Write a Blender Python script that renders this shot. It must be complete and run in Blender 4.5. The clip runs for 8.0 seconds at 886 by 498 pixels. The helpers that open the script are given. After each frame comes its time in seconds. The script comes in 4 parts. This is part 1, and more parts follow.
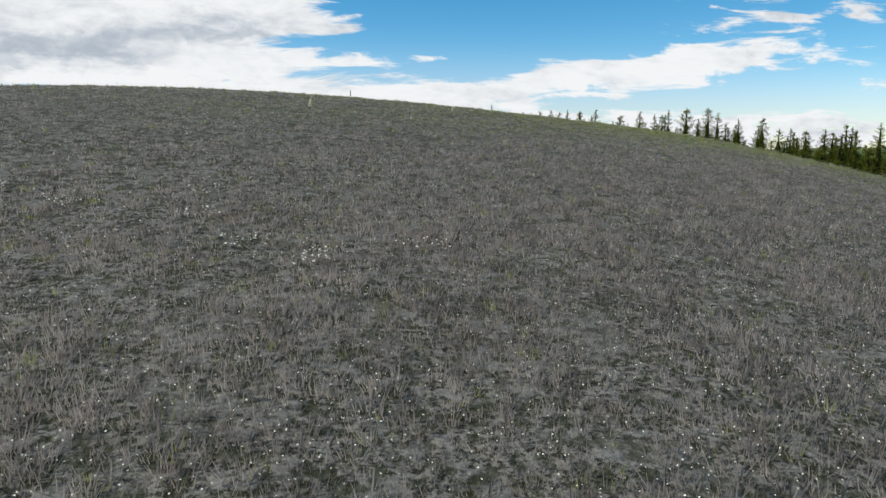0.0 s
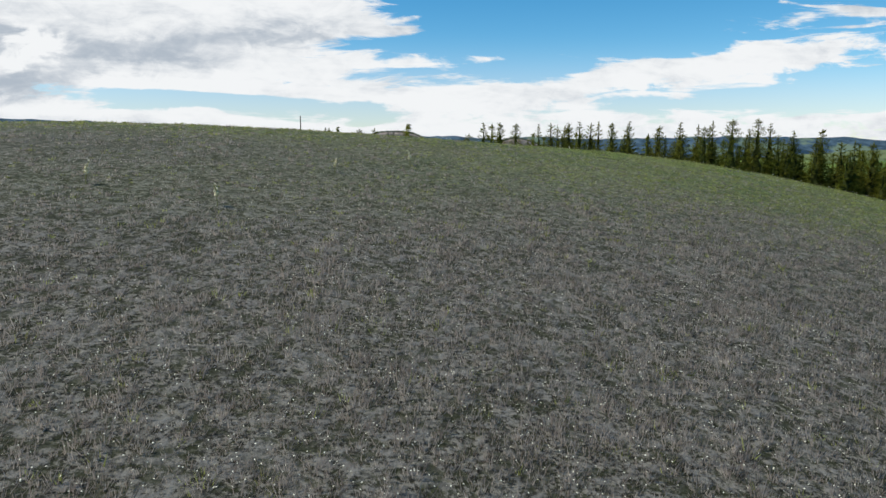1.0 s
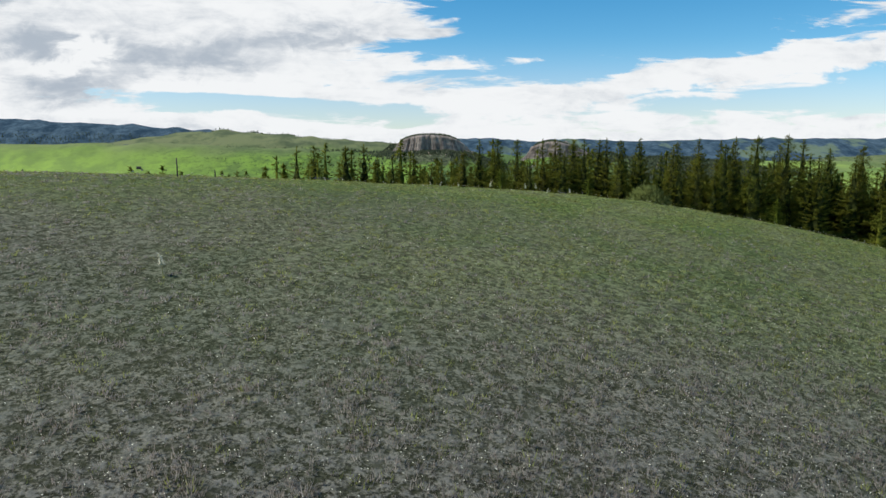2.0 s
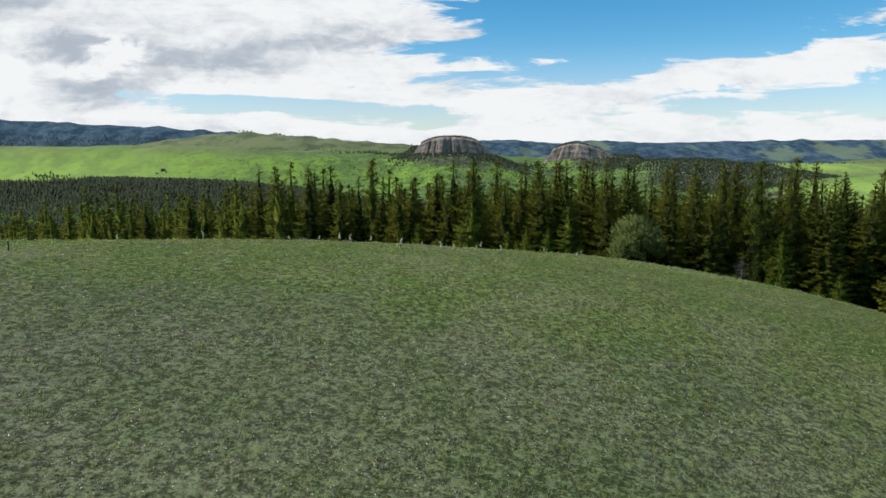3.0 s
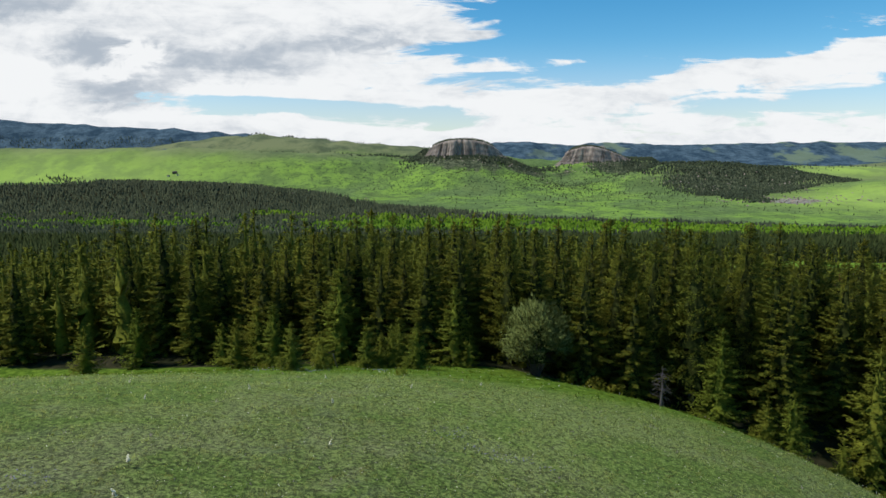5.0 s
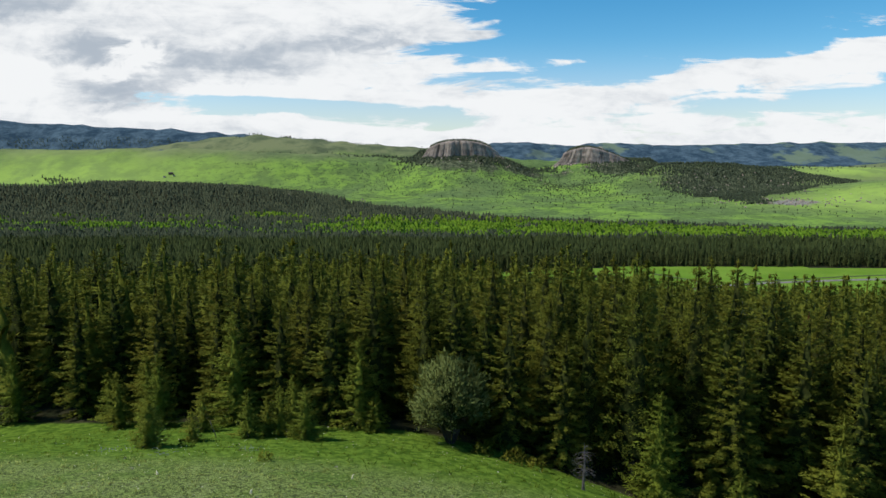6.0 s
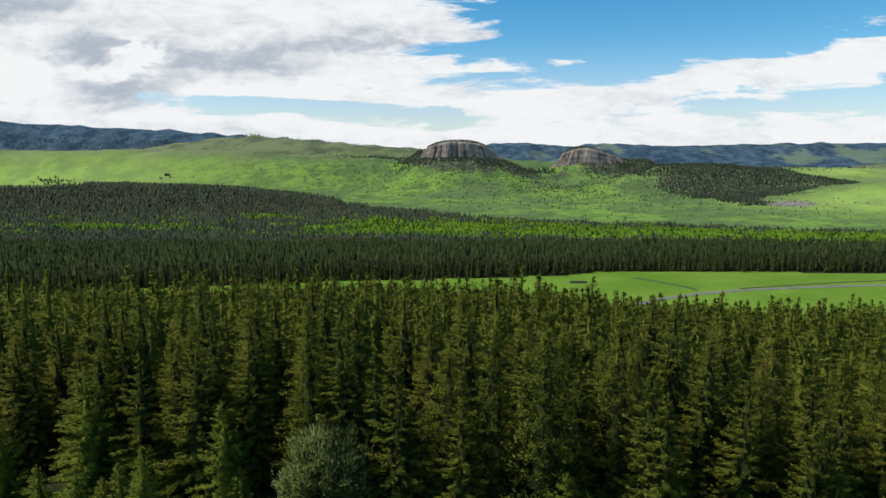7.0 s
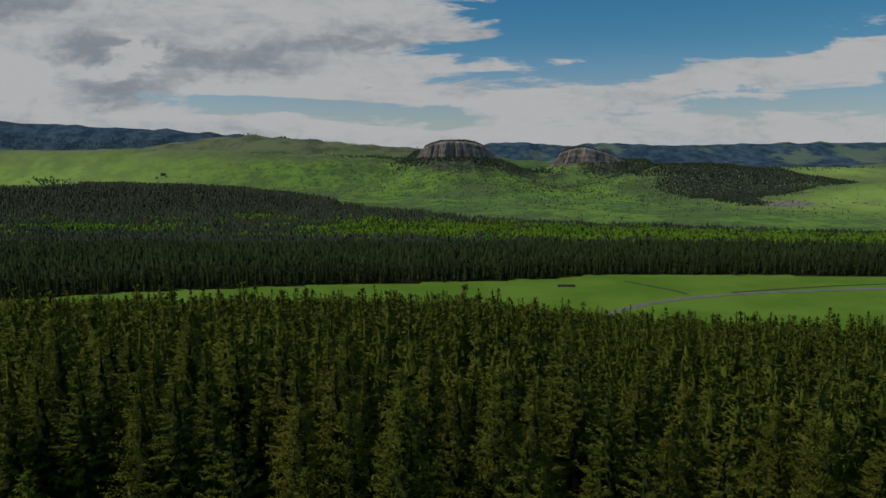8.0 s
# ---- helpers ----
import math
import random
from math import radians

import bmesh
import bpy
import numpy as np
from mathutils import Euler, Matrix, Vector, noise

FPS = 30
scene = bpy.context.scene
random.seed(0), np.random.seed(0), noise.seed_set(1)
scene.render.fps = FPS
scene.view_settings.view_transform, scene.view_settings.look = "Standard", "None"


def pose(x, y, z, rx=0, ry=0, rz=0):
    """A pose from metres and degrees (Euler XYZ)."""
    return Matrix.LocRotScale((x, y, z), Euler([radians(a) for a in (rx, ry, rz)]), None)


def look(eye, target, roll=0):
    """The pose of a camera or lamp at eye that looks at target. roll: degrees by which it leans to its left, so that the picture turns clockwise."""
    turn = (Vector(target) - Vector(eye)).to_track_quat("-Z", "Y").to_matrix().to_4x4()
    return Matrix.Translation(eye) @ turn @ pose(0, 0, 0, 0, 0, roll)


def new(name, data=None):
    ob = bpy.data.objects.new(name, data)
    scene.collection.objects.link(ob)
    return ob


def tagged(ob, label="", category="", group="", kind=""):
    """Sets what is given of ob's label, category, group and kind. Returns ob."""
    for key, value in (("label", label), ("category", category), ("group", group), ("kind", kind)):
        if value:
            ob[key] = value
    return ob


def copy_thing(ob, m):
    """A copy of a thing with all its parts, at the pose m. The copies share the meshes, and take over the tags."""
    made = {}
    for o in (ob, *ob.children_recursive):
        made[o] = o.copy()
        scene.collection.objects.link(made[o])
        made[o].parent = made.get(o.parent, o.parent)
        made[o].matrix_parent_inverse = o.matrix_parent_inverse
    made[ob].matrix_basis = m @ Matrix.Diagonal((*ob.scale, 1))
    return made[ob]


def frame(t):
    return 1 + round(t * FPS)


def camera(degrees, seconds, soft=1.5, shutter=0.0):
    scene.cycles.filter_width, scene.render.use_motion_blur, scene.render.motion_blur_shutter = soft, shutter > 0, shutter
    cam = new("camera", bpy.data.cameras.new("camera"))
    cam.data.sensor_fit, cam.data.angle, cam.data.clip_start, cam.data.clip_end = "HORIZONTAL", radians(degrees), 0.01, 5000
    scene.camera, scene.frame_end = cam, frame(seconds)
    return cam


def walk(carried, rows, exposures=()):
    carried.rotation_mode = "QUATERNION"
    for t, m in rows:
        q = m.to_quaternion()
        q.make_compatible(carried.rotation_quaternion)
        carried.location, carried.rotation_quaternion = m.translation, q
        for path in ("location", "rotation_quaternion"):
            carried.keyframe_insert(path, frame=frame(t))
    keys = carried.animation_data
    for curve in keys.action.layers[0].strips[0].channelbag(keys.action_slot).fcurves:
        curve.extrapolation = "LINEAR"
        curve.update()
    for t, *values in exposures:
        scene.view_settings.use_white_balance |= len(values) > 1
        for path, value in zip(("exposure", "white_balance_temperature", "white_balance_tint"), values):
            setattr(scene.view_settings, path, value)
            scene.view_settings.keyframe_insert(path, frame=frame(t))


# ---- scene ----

# ---------------------------------------------------------------- camera
cam = camera(68.5, 8.0, soft=1.5)
PATH = [
    (0.0, -64.75, -69.06, 142.93, 81.33, 0.01, -11.62),
    (0.5, -60.10, -64.84, 144.31, 81.34, 0.00, -9.00),
    (1.0, -55.19, -59.87, 145.79, 81.39, 0.02, -6.76),
    (1.5, -50.14, -54.44, 147.35, 81.47, 0.04, -4.91),
    (3.0, -35.43, -37.71, 152.53, 81.66, 0.05, -1.41),
    (3.5, -30.42, -32.08, 154.44, 81.70, 0.03, -0.69),
    (4.0, -25.44, -26.68, 156.41, 81.72, 0.00, -0.12),
    (4.5, -20.40, -21.34, 158.36, 81.74, 0.00, 0.01),
    (6.0, -5.25, -5.35, 163.54, 81.74, 0.00, 0.00),
    (6.5, 0.00, 0.00, 165.00, 81.76, 0.00, 0.00),
    (7.0, 5.60, 5.16, 166.27, 81.76, 0.00, 0.00),
    (7.5, 11.33, 9.98, 167.30, 81.77, 0.00, -0.02),
    (8.0, 17.15, 14.53, 168.01, 81.70, 0.00, 0.00),
]
EXPOSURES = [(0.0, 0.0), (7.2, 0.0), (7.5, -0.28), (8.0, -1.1)]
walk(cam, [(r[0], pose(*r[1:])) for r in PATH], EXPOSURES)

# ---------------------------------------------------------------- light
SUN_AZ, SUN_EL = -92.0, 55.0          # degrees clockwise from +y, and above the horizon
sun = new("sun", bpy.data.lights.new("sun", "SUN"))
sun.data.energy, sun.data.angle, sun.data.color = 3.7, radians(2.5), (1.0, 0.95, 0.87)
sun_dir = Vector((math.sin(radians(SUN_AZ)) * math.cos(radians(SUN_EL)), math.cos(radians(SUN_AZ)) * math.cos(radians(SUN_EL)), math.sin(radians(SUN_EL))))
sun.matrix_world = look(sun_dir * 300, (0, 0, 0))


class Nodes:
    """Short hand for building node trees."""

    def __init__(self, tree):
        self.tree = tree
        tree.nodes.clear()

    def add(self, kind):
        return self.tree.nodes.new(kind)

    def put(self, socket, value):
        if isinstance(value, bpy.types.NodeSocket):
            self.tree.links.new(value, socket)
        elif isinstance(value, (tuple, list)) and len(value) == 3 and socket.type == "RGBA":
            socket.default_value = (*value, 1)
        else:
            socket.default_value = value

    def math(self, op, a, b=0.0, c=0.0, clamp=False):
        n = self.add("ShaderNodeMath")
        n.operation, n.use_clamp = op, clamp
        for s, v in zip(n.inputs, (a, b, c)):
            self.put(s, v)
        return n.outputs[0]

    def mix(self, f, a, b):
        n = self.add("ShaderNodeMix")
        n.data_type = "RGBA"
        self.put(n.inputs[0], f), self.put(n.inputs[6], a), self.put(n.inputs[7], b)
        return n.outputs[2]

    def noise(self, vec, scale, detail=4.0, rough=0.55, distortion=0.0):
        n = self.add("ShaderNodeTexNoise")
        self.put(n.inputs["Vector"], vec)
        self.put(n.inputs["Scale"], scale), self.put(n.inputs["Detail"], detail)
        self.put(n.inputs["Roughness"], rough), self.put(n.inputs["Distortion"], distortion)
        return n.outputs[0]

    def ramp(self, v, lo, hi, a=0.0, b=1.0, smooth=True):
        n = self.add("ShaderNodeMapRange")
        n.interpolation_type = "SMOOTHSTEP" if smooth else "LINEAR"
        for s, x in zip(n.inputs, (v, lo, hi, a, b)):
            self.put(s, x)
        return n.outputs[0]

    def coords(self, kind="Object", scale=(1, 1, 1)):
        t = self.add("ShaderNodeTexCoord")
        m = self.add("ShaderNodeMapping")
        self.put(m.inputs["Vector"], t.outputs[kind])
        m.inputs["Scale"].default_value = scale
        return m.outputs[0]

    def attr(self, name):
        n = self.add("ShaderNodeAttribute")
        n.attribute_name = name
        return n.outputs["Fac"]

    def surface(self, colour, rough=0.9, height=None, strength=0.5, dist=0.1, spec=0.2, **more):
        b, o = self.add("ShaderNodeBsdfPrincipled"), self.add("ShaderNodeOutputMaterial")
        self.put(b.inputs["Base Color"], colour), self.put(b.inputs["Roughness"], rough)
        self.put(b.inputs["Specular IOR Level"], spec)
        for k, v in more.items():
            self.put(b.inputs[k], v)
        if height is not None:
            u = self.add("ShaderNodeBump")
            self.put(u.inputs["Strength"], strength), self.put(u.inputs["Distance"], dist), self.put(u.inputs["Height"], height)
            self.put(b.inputs["Normal"], u.outputs[0])
        self.put(o.inputs["Surface"], b.outputs[0])
        return b


def make_sky():
    world = bpy.data.worlds.new("sky")
    scene.world = world
    world.use_nodes = True
    n = Nodes(world.node_tree)
    sky = n.add("ShaderNodeTexSky")
    sky.sky_type, sky.sun_disc, sky.sun_elevation, sky.sun_rotation = "NISHITA", False, radians(SUN_EL), radians(SUN_AZ)
    sky.altitude, sky.air_density, sky.dust_density, sky.ozone_density = 1200.0, 1.0, 0.3, 2.0
    t = n.add("ShaderNodeTexCoord")
    sep = n.add("ShaderNodeSeparateXYZ")
    n.put(sep.inputs[0], t.outputs["Generated"])
    x, y, z = sep.outputs
    # flat coordinates ahead: u to the right, v up; they close to a plain field elsewhere
    ahead = n.math("MAXIMUM", n.math("ABSOLUTE", y), 0.2)
    u, v = n.math("DIVIDE", x, ahead), n.math("DIVIDE", z, ahead)

    def blob(cu, cv, su, sv, tilt=0.0, u=u, v=v):
        a = n.math("SUBTRACT", u, cu)
        b = n.math("SUBTRACT", n.math("SUBTRACT", v, cv), n.math("MULTIPLY", a, tilt))
        a2 = n.math("POWER", n.math("DIVIDE", n.math("ABSOLUTE", a), su), 2.0)
        b2 = n.math("POWER", n.math("DIVIDE", n.math("ABSOLUTE", b), sv), 2.0)
        return n.math("EXPONENT", n.math("MULTIPLY", n.math("ADD", a2, b2), -1.0))

    def field(su, sv, shear, seed, detail, rough, twist):
        c = n.add("ShaderNodeCombineXYZ")
        n.put(c.inputs[0], n.math("ADD", n.math("MULTIPLY", u, su), n.math("MULTIPLY", v, shear))), n.put(c.inputs[1], n.math("MULTIPLY", v, sv)), n.put(c.inputs[2], seed)
        return n.math("SUBTRACT", n.noise(c.outputs[0], 1.0, detail, rough, twist), 0.5)

    lumps = field(5.5, 17.0, 0.0, 1.7, 10.0, 0.60, 0.5)
    wisps = field(7.0, 46.0, -6.0, 4.1, 9.0, 0.64, 0.8)
    total = n.math("ADD", n.math("MULTIPLY", lumps, 3.0), n.math("MULTIPLY", wisps, 2.2))
    for cu, cv, su, sv, tilt, amp in (
            (-0.55, 0.20, 0.36, 0.085, 0.0, 1.7),       # the bank of cumulus
            (-0.20, 0.215, 0.19, 0.055, 0.05, 1.6),
            (-0.28, 0.150, 0.27, 0.026, 0.05, 1.5),
            (-0.62, 0.095, 0.22, 0.05, 0.0, 0.9),
            (-0.22, 0.092, 0.42, 0.010, -0.06, 1.0),     # the long band under it
            (-0.45, 0.040, 0.42, 0.022, -0.03, 1.0),
            (-0.05, 0.022, 0.16, 0.010, 0.0, 0.7),
            (0.42, 0.118, 0.22, 0.016, 0.14, 0.95),      # the veil rising to the other side
            (0.66, 0.145, 0.20, 0.024, 0.14, 1.15),
            (0.28, 0.090, 0.28, 0.020, 0.02, 0.95),
            (0.45, 0.040, 0.45, 0.024, 0.0, 0.8),
            (0.30, 0.015, 0.70, 0.016, 0.0, 0.7),
            (0.19, 0.138, 0.05, 0.006, 0.0, 0.75),
            (0.02, 0.125, 0.12, 0.006, 0.0, 0.45),
            (-0.03, 0.098, 0.03, 0.006, 0.0, 0.6),
            (-0.17, 0.112, 0.10, 0.016, 0.0, 1.5),
            (-0.26, 0.054, 0.05, 0.008, 0.0, 0.9),
            (-0.15, 0.034, 0.13, 0.009, -0.05, 0.9),
            (0.09, 0.198, 0.05, 0.004, 0.2, 0.45),
            (0.30, 0.21, 0.26, 0.060, 0.05, -1.3),       # the blue openings
            (0.62, 0.090, 0.14, 0.008, 0.12, -0.7),
            (-0.20, 0.074, 0.15, 0.008, -0.03, -1.2),
            (0.00, 0.155, 0.10, 0.02, 0.0, -0.5)):
        total = n.math("ADD", total, n.math("MULTIPLY", blob(cu, cv, su, sv, tilt), amp))
    cover = n.ramp(total, 0.18, 0.62)
    # grey undersides where the cloud is thick
    grey = n.math("ADD", n.math("MULTIPLY", field(9.0, 20.0, 0.0, 9.3, 10.0, 0.62, 0.9), 1.7), n.math("MULTIPLY", field(26.0, 46.0, 0.0, 2.3, 7.0, 0.6, 0.8), 0.9))
    ub = n.math("ADD", u, n.math("MULTIPLY", field(16.0, 30.0, 0.0, 12.2, 8.0, 0.62, 0.6), 0.16))
    vb = n.math("ADD", v, n.math("MULTIPLY", field(16.0, 30.0, 0.0, 15.7, 8.0, 0.62, 0.6), 0.075))
    for cu, cv, su, sv, amp in ((-0.535, 0.150, 0.060, 0.026, 0.7), (-0.33, 0.144, 0.150, 0.022, 0.75), (-0.470, 0.092, 0.075, 0.022, 0.9), (-0.105, 0.162, 0.085, 0.015, 0.75), (-0.64, 0.222, 0.10, 0.020, 0.8),
                                (-0.30, 0.215, 0.20, 0.028, -0.5), (-0.460, 0.148, 0.026, 0.022, -1.5), (-0.505, 0.124, 0.035, 0.012, -0.9), (-0.63, 0.120, 0.060, 0.040, -0.8), (-0.30, 0.096, 0.16, 0.012, -0.7),
                                (-0.40, 0.045, 0.45, 0.022, -0.25), (0.5, 0.08, 0.6, 0.09, -0.45)):
        grey = n.math("ADD", grey, n.math("MULTIPLY", blob(cu, cv, su, sv, 0.0, ub, vb), amp))
    shade = n.ramp(n.math("ADD", grey, n.math("MULTIPLY", field(3.2, 24.0, 6.0, 6.6, 8.0, 0.62, 0.5), 1.7)), -0.45, 1.0)
    white = n.mix(shade, (0.965, 0.985, 1.0), (0.47, 0.535, 0.615))
    back = n.add("ShaderNodeBackground")
    tint = n.add("ShaderNodeHueSaturation")
    n.put(tint.inputs["Hue"], n.ramp(v, 0.03, 0.16, 0.505, 0.488))
    n.put(tint.inputs["Saturation"], n.ramp(v, 0.03, 0.18, 1.0, 1.42)), n.put(tint.inputs["Value"], n.ramp(v, 0.0, 0.14, 0.86, 1.02))
    n.put(tint.inputs["Color"], sky.outputs[0])
    n.put(back.inputs["Color"], tint.outputs[0]), n.put(back.inputs["Strength"], SKY)
    cloud = n.add("ShaderNodeBackground")
    n.put(cloud.inputs["Color"], white), n.put(cloud.inputs["Strength"], CLOUD)
    mixed, out = n.add("ShaderNodeMixShader"), n.add("ShaderNodeOutputWorld")
    n.put(mixed.inputs[0], cover), n.put(mixed.inputs[1], back.outputs[0]), n.put(mixed.inputs[2], cloud.outputs[0])
    n.put(out.inputs[0], mixed.outputs[0])


SKY, CLOUD = 0.13, 0.93
make_sky()

# ---------------------------------------------------------------- materials


def material(name):
    m = bpy.data.materials.new(name)
    m.use_nodes = True
    return m, Nodes(m.node_tree)


def make_ground():
    m, n = material("ground")
    p = n.coords()
    fine, mid, big = n.noise(p, 3.2, 6), n.noise(p, 0.45, 5), n.noise(p, 0.02, 4)
    huge = n.noise(p, 0.0035, 5, 0.6)
    # hill turf: short bunch grass with dry stalks and greener hollows
    tiny, clump = n.noise(p, 11.0, 6, 0.75), n.noise(p, 1.1, 6, 0.68)
    turf = n.mix(n.ramp(tiny, 0.44, 0.57), (0.034, 0.049, 0.013), (0.218, 0.260, 0.084))
    turf = n.mix(n.ramp(clump, 0.50, 0.62, 0.0, 0.6), turf, (0.165, 0.195, 0.066))
    turf = n.mix(n.ramp(clump, 0.50, 0.38, 0.0, 0.5), turf, (0.056, 0.083, 0.018))
    turf = n.mix(n.ramp(mid, 0.50, 0.62, 0.0, 0.5), turf, (0.083, 0.135, 0.023))
    turf = n.mix(n.ramp(big, 0.52, 0.62, 0.0, 0.4), turf, (0.158, 0.172, 0.073))
    sage = n.mix(n.ramp(n.noise(p, 9.0, 4, 0.7), 0.42, 0.58), (0.069, 0.086, 0.046), (0.175, 0.195, 0.119))
    turf = n.mix(n.ramp(n.noise(p, 0.22, 5, 0.6), 0.52, 0.66, 0.0, 0.45), turf, sage)
    patch = n.noise(p, 0.11, 5, 0.6, 0.6)
    turf = n.mix(n.ramp(patch, 0.50, 0.60, 0.0, 0.6), turf, n.mix(n.ramp(tiny, 0.41, 0.60), (0.045, 0.078, 0.013), (0.120, 0.195, 0.034)))
    turf = n.mix(n.ramp(patch, 0.49, 0.40, 0.0, 0.55), turf, n.mix(n.ramp(tiny, 0.41, 0.60), (0.085, 0.090, 0.040), (0.285, 0.285, 0.150)))
    dry = n.mix(n.ramp(tiny, 0.44, 0.57), (0.024, 0.021, 0.017), (0.218, 0.200, 0.164))
    dry = n.mix(n.ramp(clump, 0.50, 0.62, 0.0, 0.6), dry, (0.145, 0.139, 0.122))
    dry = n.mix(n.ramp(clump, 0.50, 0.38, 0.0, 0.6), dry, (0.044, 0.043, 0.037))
    turf = n.mix(n.math("MULTIPLY", n.attr("dry"), 0.96), turf, dry)
    lush = n.mix(n.ramp(tiny, 0.44, 0.57), (0.058, 0.092, 0.017), (0.305, 0.390, 0.100))
    lush = n.mix(n.ramp(clump, 0.50, 0.64, 0.0, 0.5), lush, (0.260, 0.310, 0.115))
    lush = n.mix(n.ramp(patch, 0.52, 0.60, 0.0, 0.65), lush, (0.095, 0.175, 0.022))
    turf = n.mix(n.math("MULTIPLY", n.attr("lush"), 0.75), turf, lush)
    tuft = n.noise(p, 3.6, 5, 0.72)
    # dark gaps between tufts: their shade is put into the turf colour
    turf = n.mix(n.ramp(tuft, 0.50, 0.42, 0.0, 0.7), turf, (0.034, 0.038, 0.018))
    turf = n.mix(n.math("MULTIPLY", n.ramp(tuft, 0.52, 0.62, 0.0, 0.7), n.math("SUBTRACT", 1.0, n.attr("dry"))), turf, (0.240, 0.305, 0.085))
    turf = n.mix(n.math("MULTIPLY", n.ramp(tuft, 0.52, 0.62, 0.0, 0.6), n.attr("dry")), turf, (0.215, 0.206, 0.182))
    # turf along the wood: deeper green that paints the shade on it
    turf = n.mix(n.attr("edge_shade"), turf, n.mix(n.ramp(clump, 0.40, 0.60), (0.058, 0.112, 0.011), (0.140, 0.225, 0.026)))
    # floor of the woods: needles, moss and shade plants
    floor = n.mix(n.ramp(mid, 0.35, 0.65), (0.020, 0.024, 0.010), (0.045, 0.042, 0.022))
    # valley meadow, mown and even
    lawn = n.mix(n.ramp(big, 0.35, 0.65), (0.120, 0.222, 0.020), (0.170, 0.280, 0.032))
    lawn = n.mix(n.ramp(mid, 0.45, 0.7, 0.0, 0.25), lawn, (0.140, 0.180, 0.060))
    # open range on the far slopes
    rng = n.mix(n.ramp(huge, 0.40, 0.60), (0.200, 0.325, 0.055), (0.135, 0.200, 0.066))
    rng = n.mix(n.ramp(n.noise(p, 0.006, 7, 0.65), 0.52, 0.66, 0.0, 0.45), rng, (0.235, 0.285, 0.075))
    rng = n.mix(n.ramp(n.noise(p, 0.012, 7, 0.68), 0.44, 0.60, 0.0, 0.7), rng, (0.082, 0.132, 0.044))
    rng = n.mix(n.ramp(n.noise(p, 0.045, 7, 0.78), 0.50, 0.60, 0.0, 0.75), rng, (0.050, 0.082, 0.034))
    high = n.mix(n.ramp(n.noise(p, 0.008, 6, 0.65), 0.40, 0.62), (0.185, 0.205, 0.098), (0.095, 0.118, 0.062))
    rng = n.mix(n.attr("high"), rng, high)
    pale = n.mix(n.ramp(n.noise(p, 0.01, 6, 0.65), 0.40, 0.62), (0.315, 0.440, 0.090), (0.230, 0.320, 0.085))
    rng = n.mix(n.attr("pale"), rng, pale)
    # far wooded ranges: dark green with the blue of haze put into the colour
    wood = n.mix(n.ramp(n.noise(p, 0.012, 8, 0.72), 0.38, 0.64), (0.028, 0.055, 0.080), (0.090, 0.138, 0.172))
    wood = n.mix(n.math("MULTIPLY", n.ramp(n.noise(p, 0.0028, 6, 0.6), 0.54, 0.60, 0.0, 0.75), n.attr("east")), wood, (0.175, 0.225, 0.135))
    scree = n.mix(n.ramp(n.noise(p, 0.06, 6, 0.7), 0.35, 0.65), (0.15, 0.14, 0.115), (0.33, 0.31, 0.27))
    col = rng
    wobble = n.math("MULTIPLY", n.math("SUBTRACT", n.noise(p, 0.02, 6, 0.65), 0.5), 0.9)
    # shrub cover, its colour darkened for the cloud shade under the buttes
    brush = n.mix(n.ramp(n.noise(p, 0.05, 6, 0.7), 0.40, 0.60), (0.042, 0.054, 0.030), (0.120, 0.135, 0.075))
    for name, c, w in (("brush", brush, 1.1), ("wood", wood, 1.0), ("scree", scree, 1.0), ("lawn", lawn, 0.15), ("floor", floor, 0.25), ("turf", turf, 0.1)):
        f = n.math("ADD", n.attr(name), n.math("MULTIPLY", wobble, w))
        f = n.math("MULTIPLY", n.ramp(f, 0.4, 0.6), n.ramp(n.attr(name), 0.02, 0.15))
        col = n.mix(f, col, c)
    h = n.math("ADD", n.math("MULTIPLY", tiny, 0.07), n.math("ADD", n.math("MULTIPLY", tuft, 0.45), mid))
    n.surface(col, 0.95, h, 0.9, 0.20, 0.04)
    return m


def make_foliage(name, dark, light, tip, grain=2.5, trans=0.25, needles=0.0):
    m, n = material(name)
    p = n.coords()
    info = n.add("ShaderNodeObjectInfo")
    geo = n.add("ShaderNodeNewGeometry")
    a = n.mix(n.ramp(n.noise(p, grain, 4), 0.38, 0.62), dark, light)
    if needles:                                           # dark holes between twigs, finer than the sprays, put into the colour
        a = n.mix(n.ramp(n.noise(p, needles, 3, 0.7), 0.42, 0.58, 0.0, 0.55), a, tuple(k * 0.35 for k in dark))
    a = n.mix(n.math("MULTIPLY", n.ramp(geo.outputs["Random Per Island"], 0.35, 1.0), 0.32), a, tip)
    a = n.mix(n.math("MULTIPLY", info.outputs["Random"], 0.35), a, (tip[0] * 0.9, tip[1] * 0.72, tip[2] * 0.7))
    b = n.surface(a, 0.8, spec=0.04)
    t, mixed = n.add("ShaderNodeBsdfTranslucent"), n.add("ShaderNodeMixShader")
    n.put(t.inputs[0], a), n.put(mixed.inputs[0], trans)
    n.put(mixed.inputs[1], b.outputs[0]), n.put(mixed.inputs[2], t.outputs[0])
    out = [k for k in n.tree.nodes if k.type == "OUTPUT_MATERIAL"][0]
    n.put(out.inputs["Surface"], mixed.outputs[0])
    return m


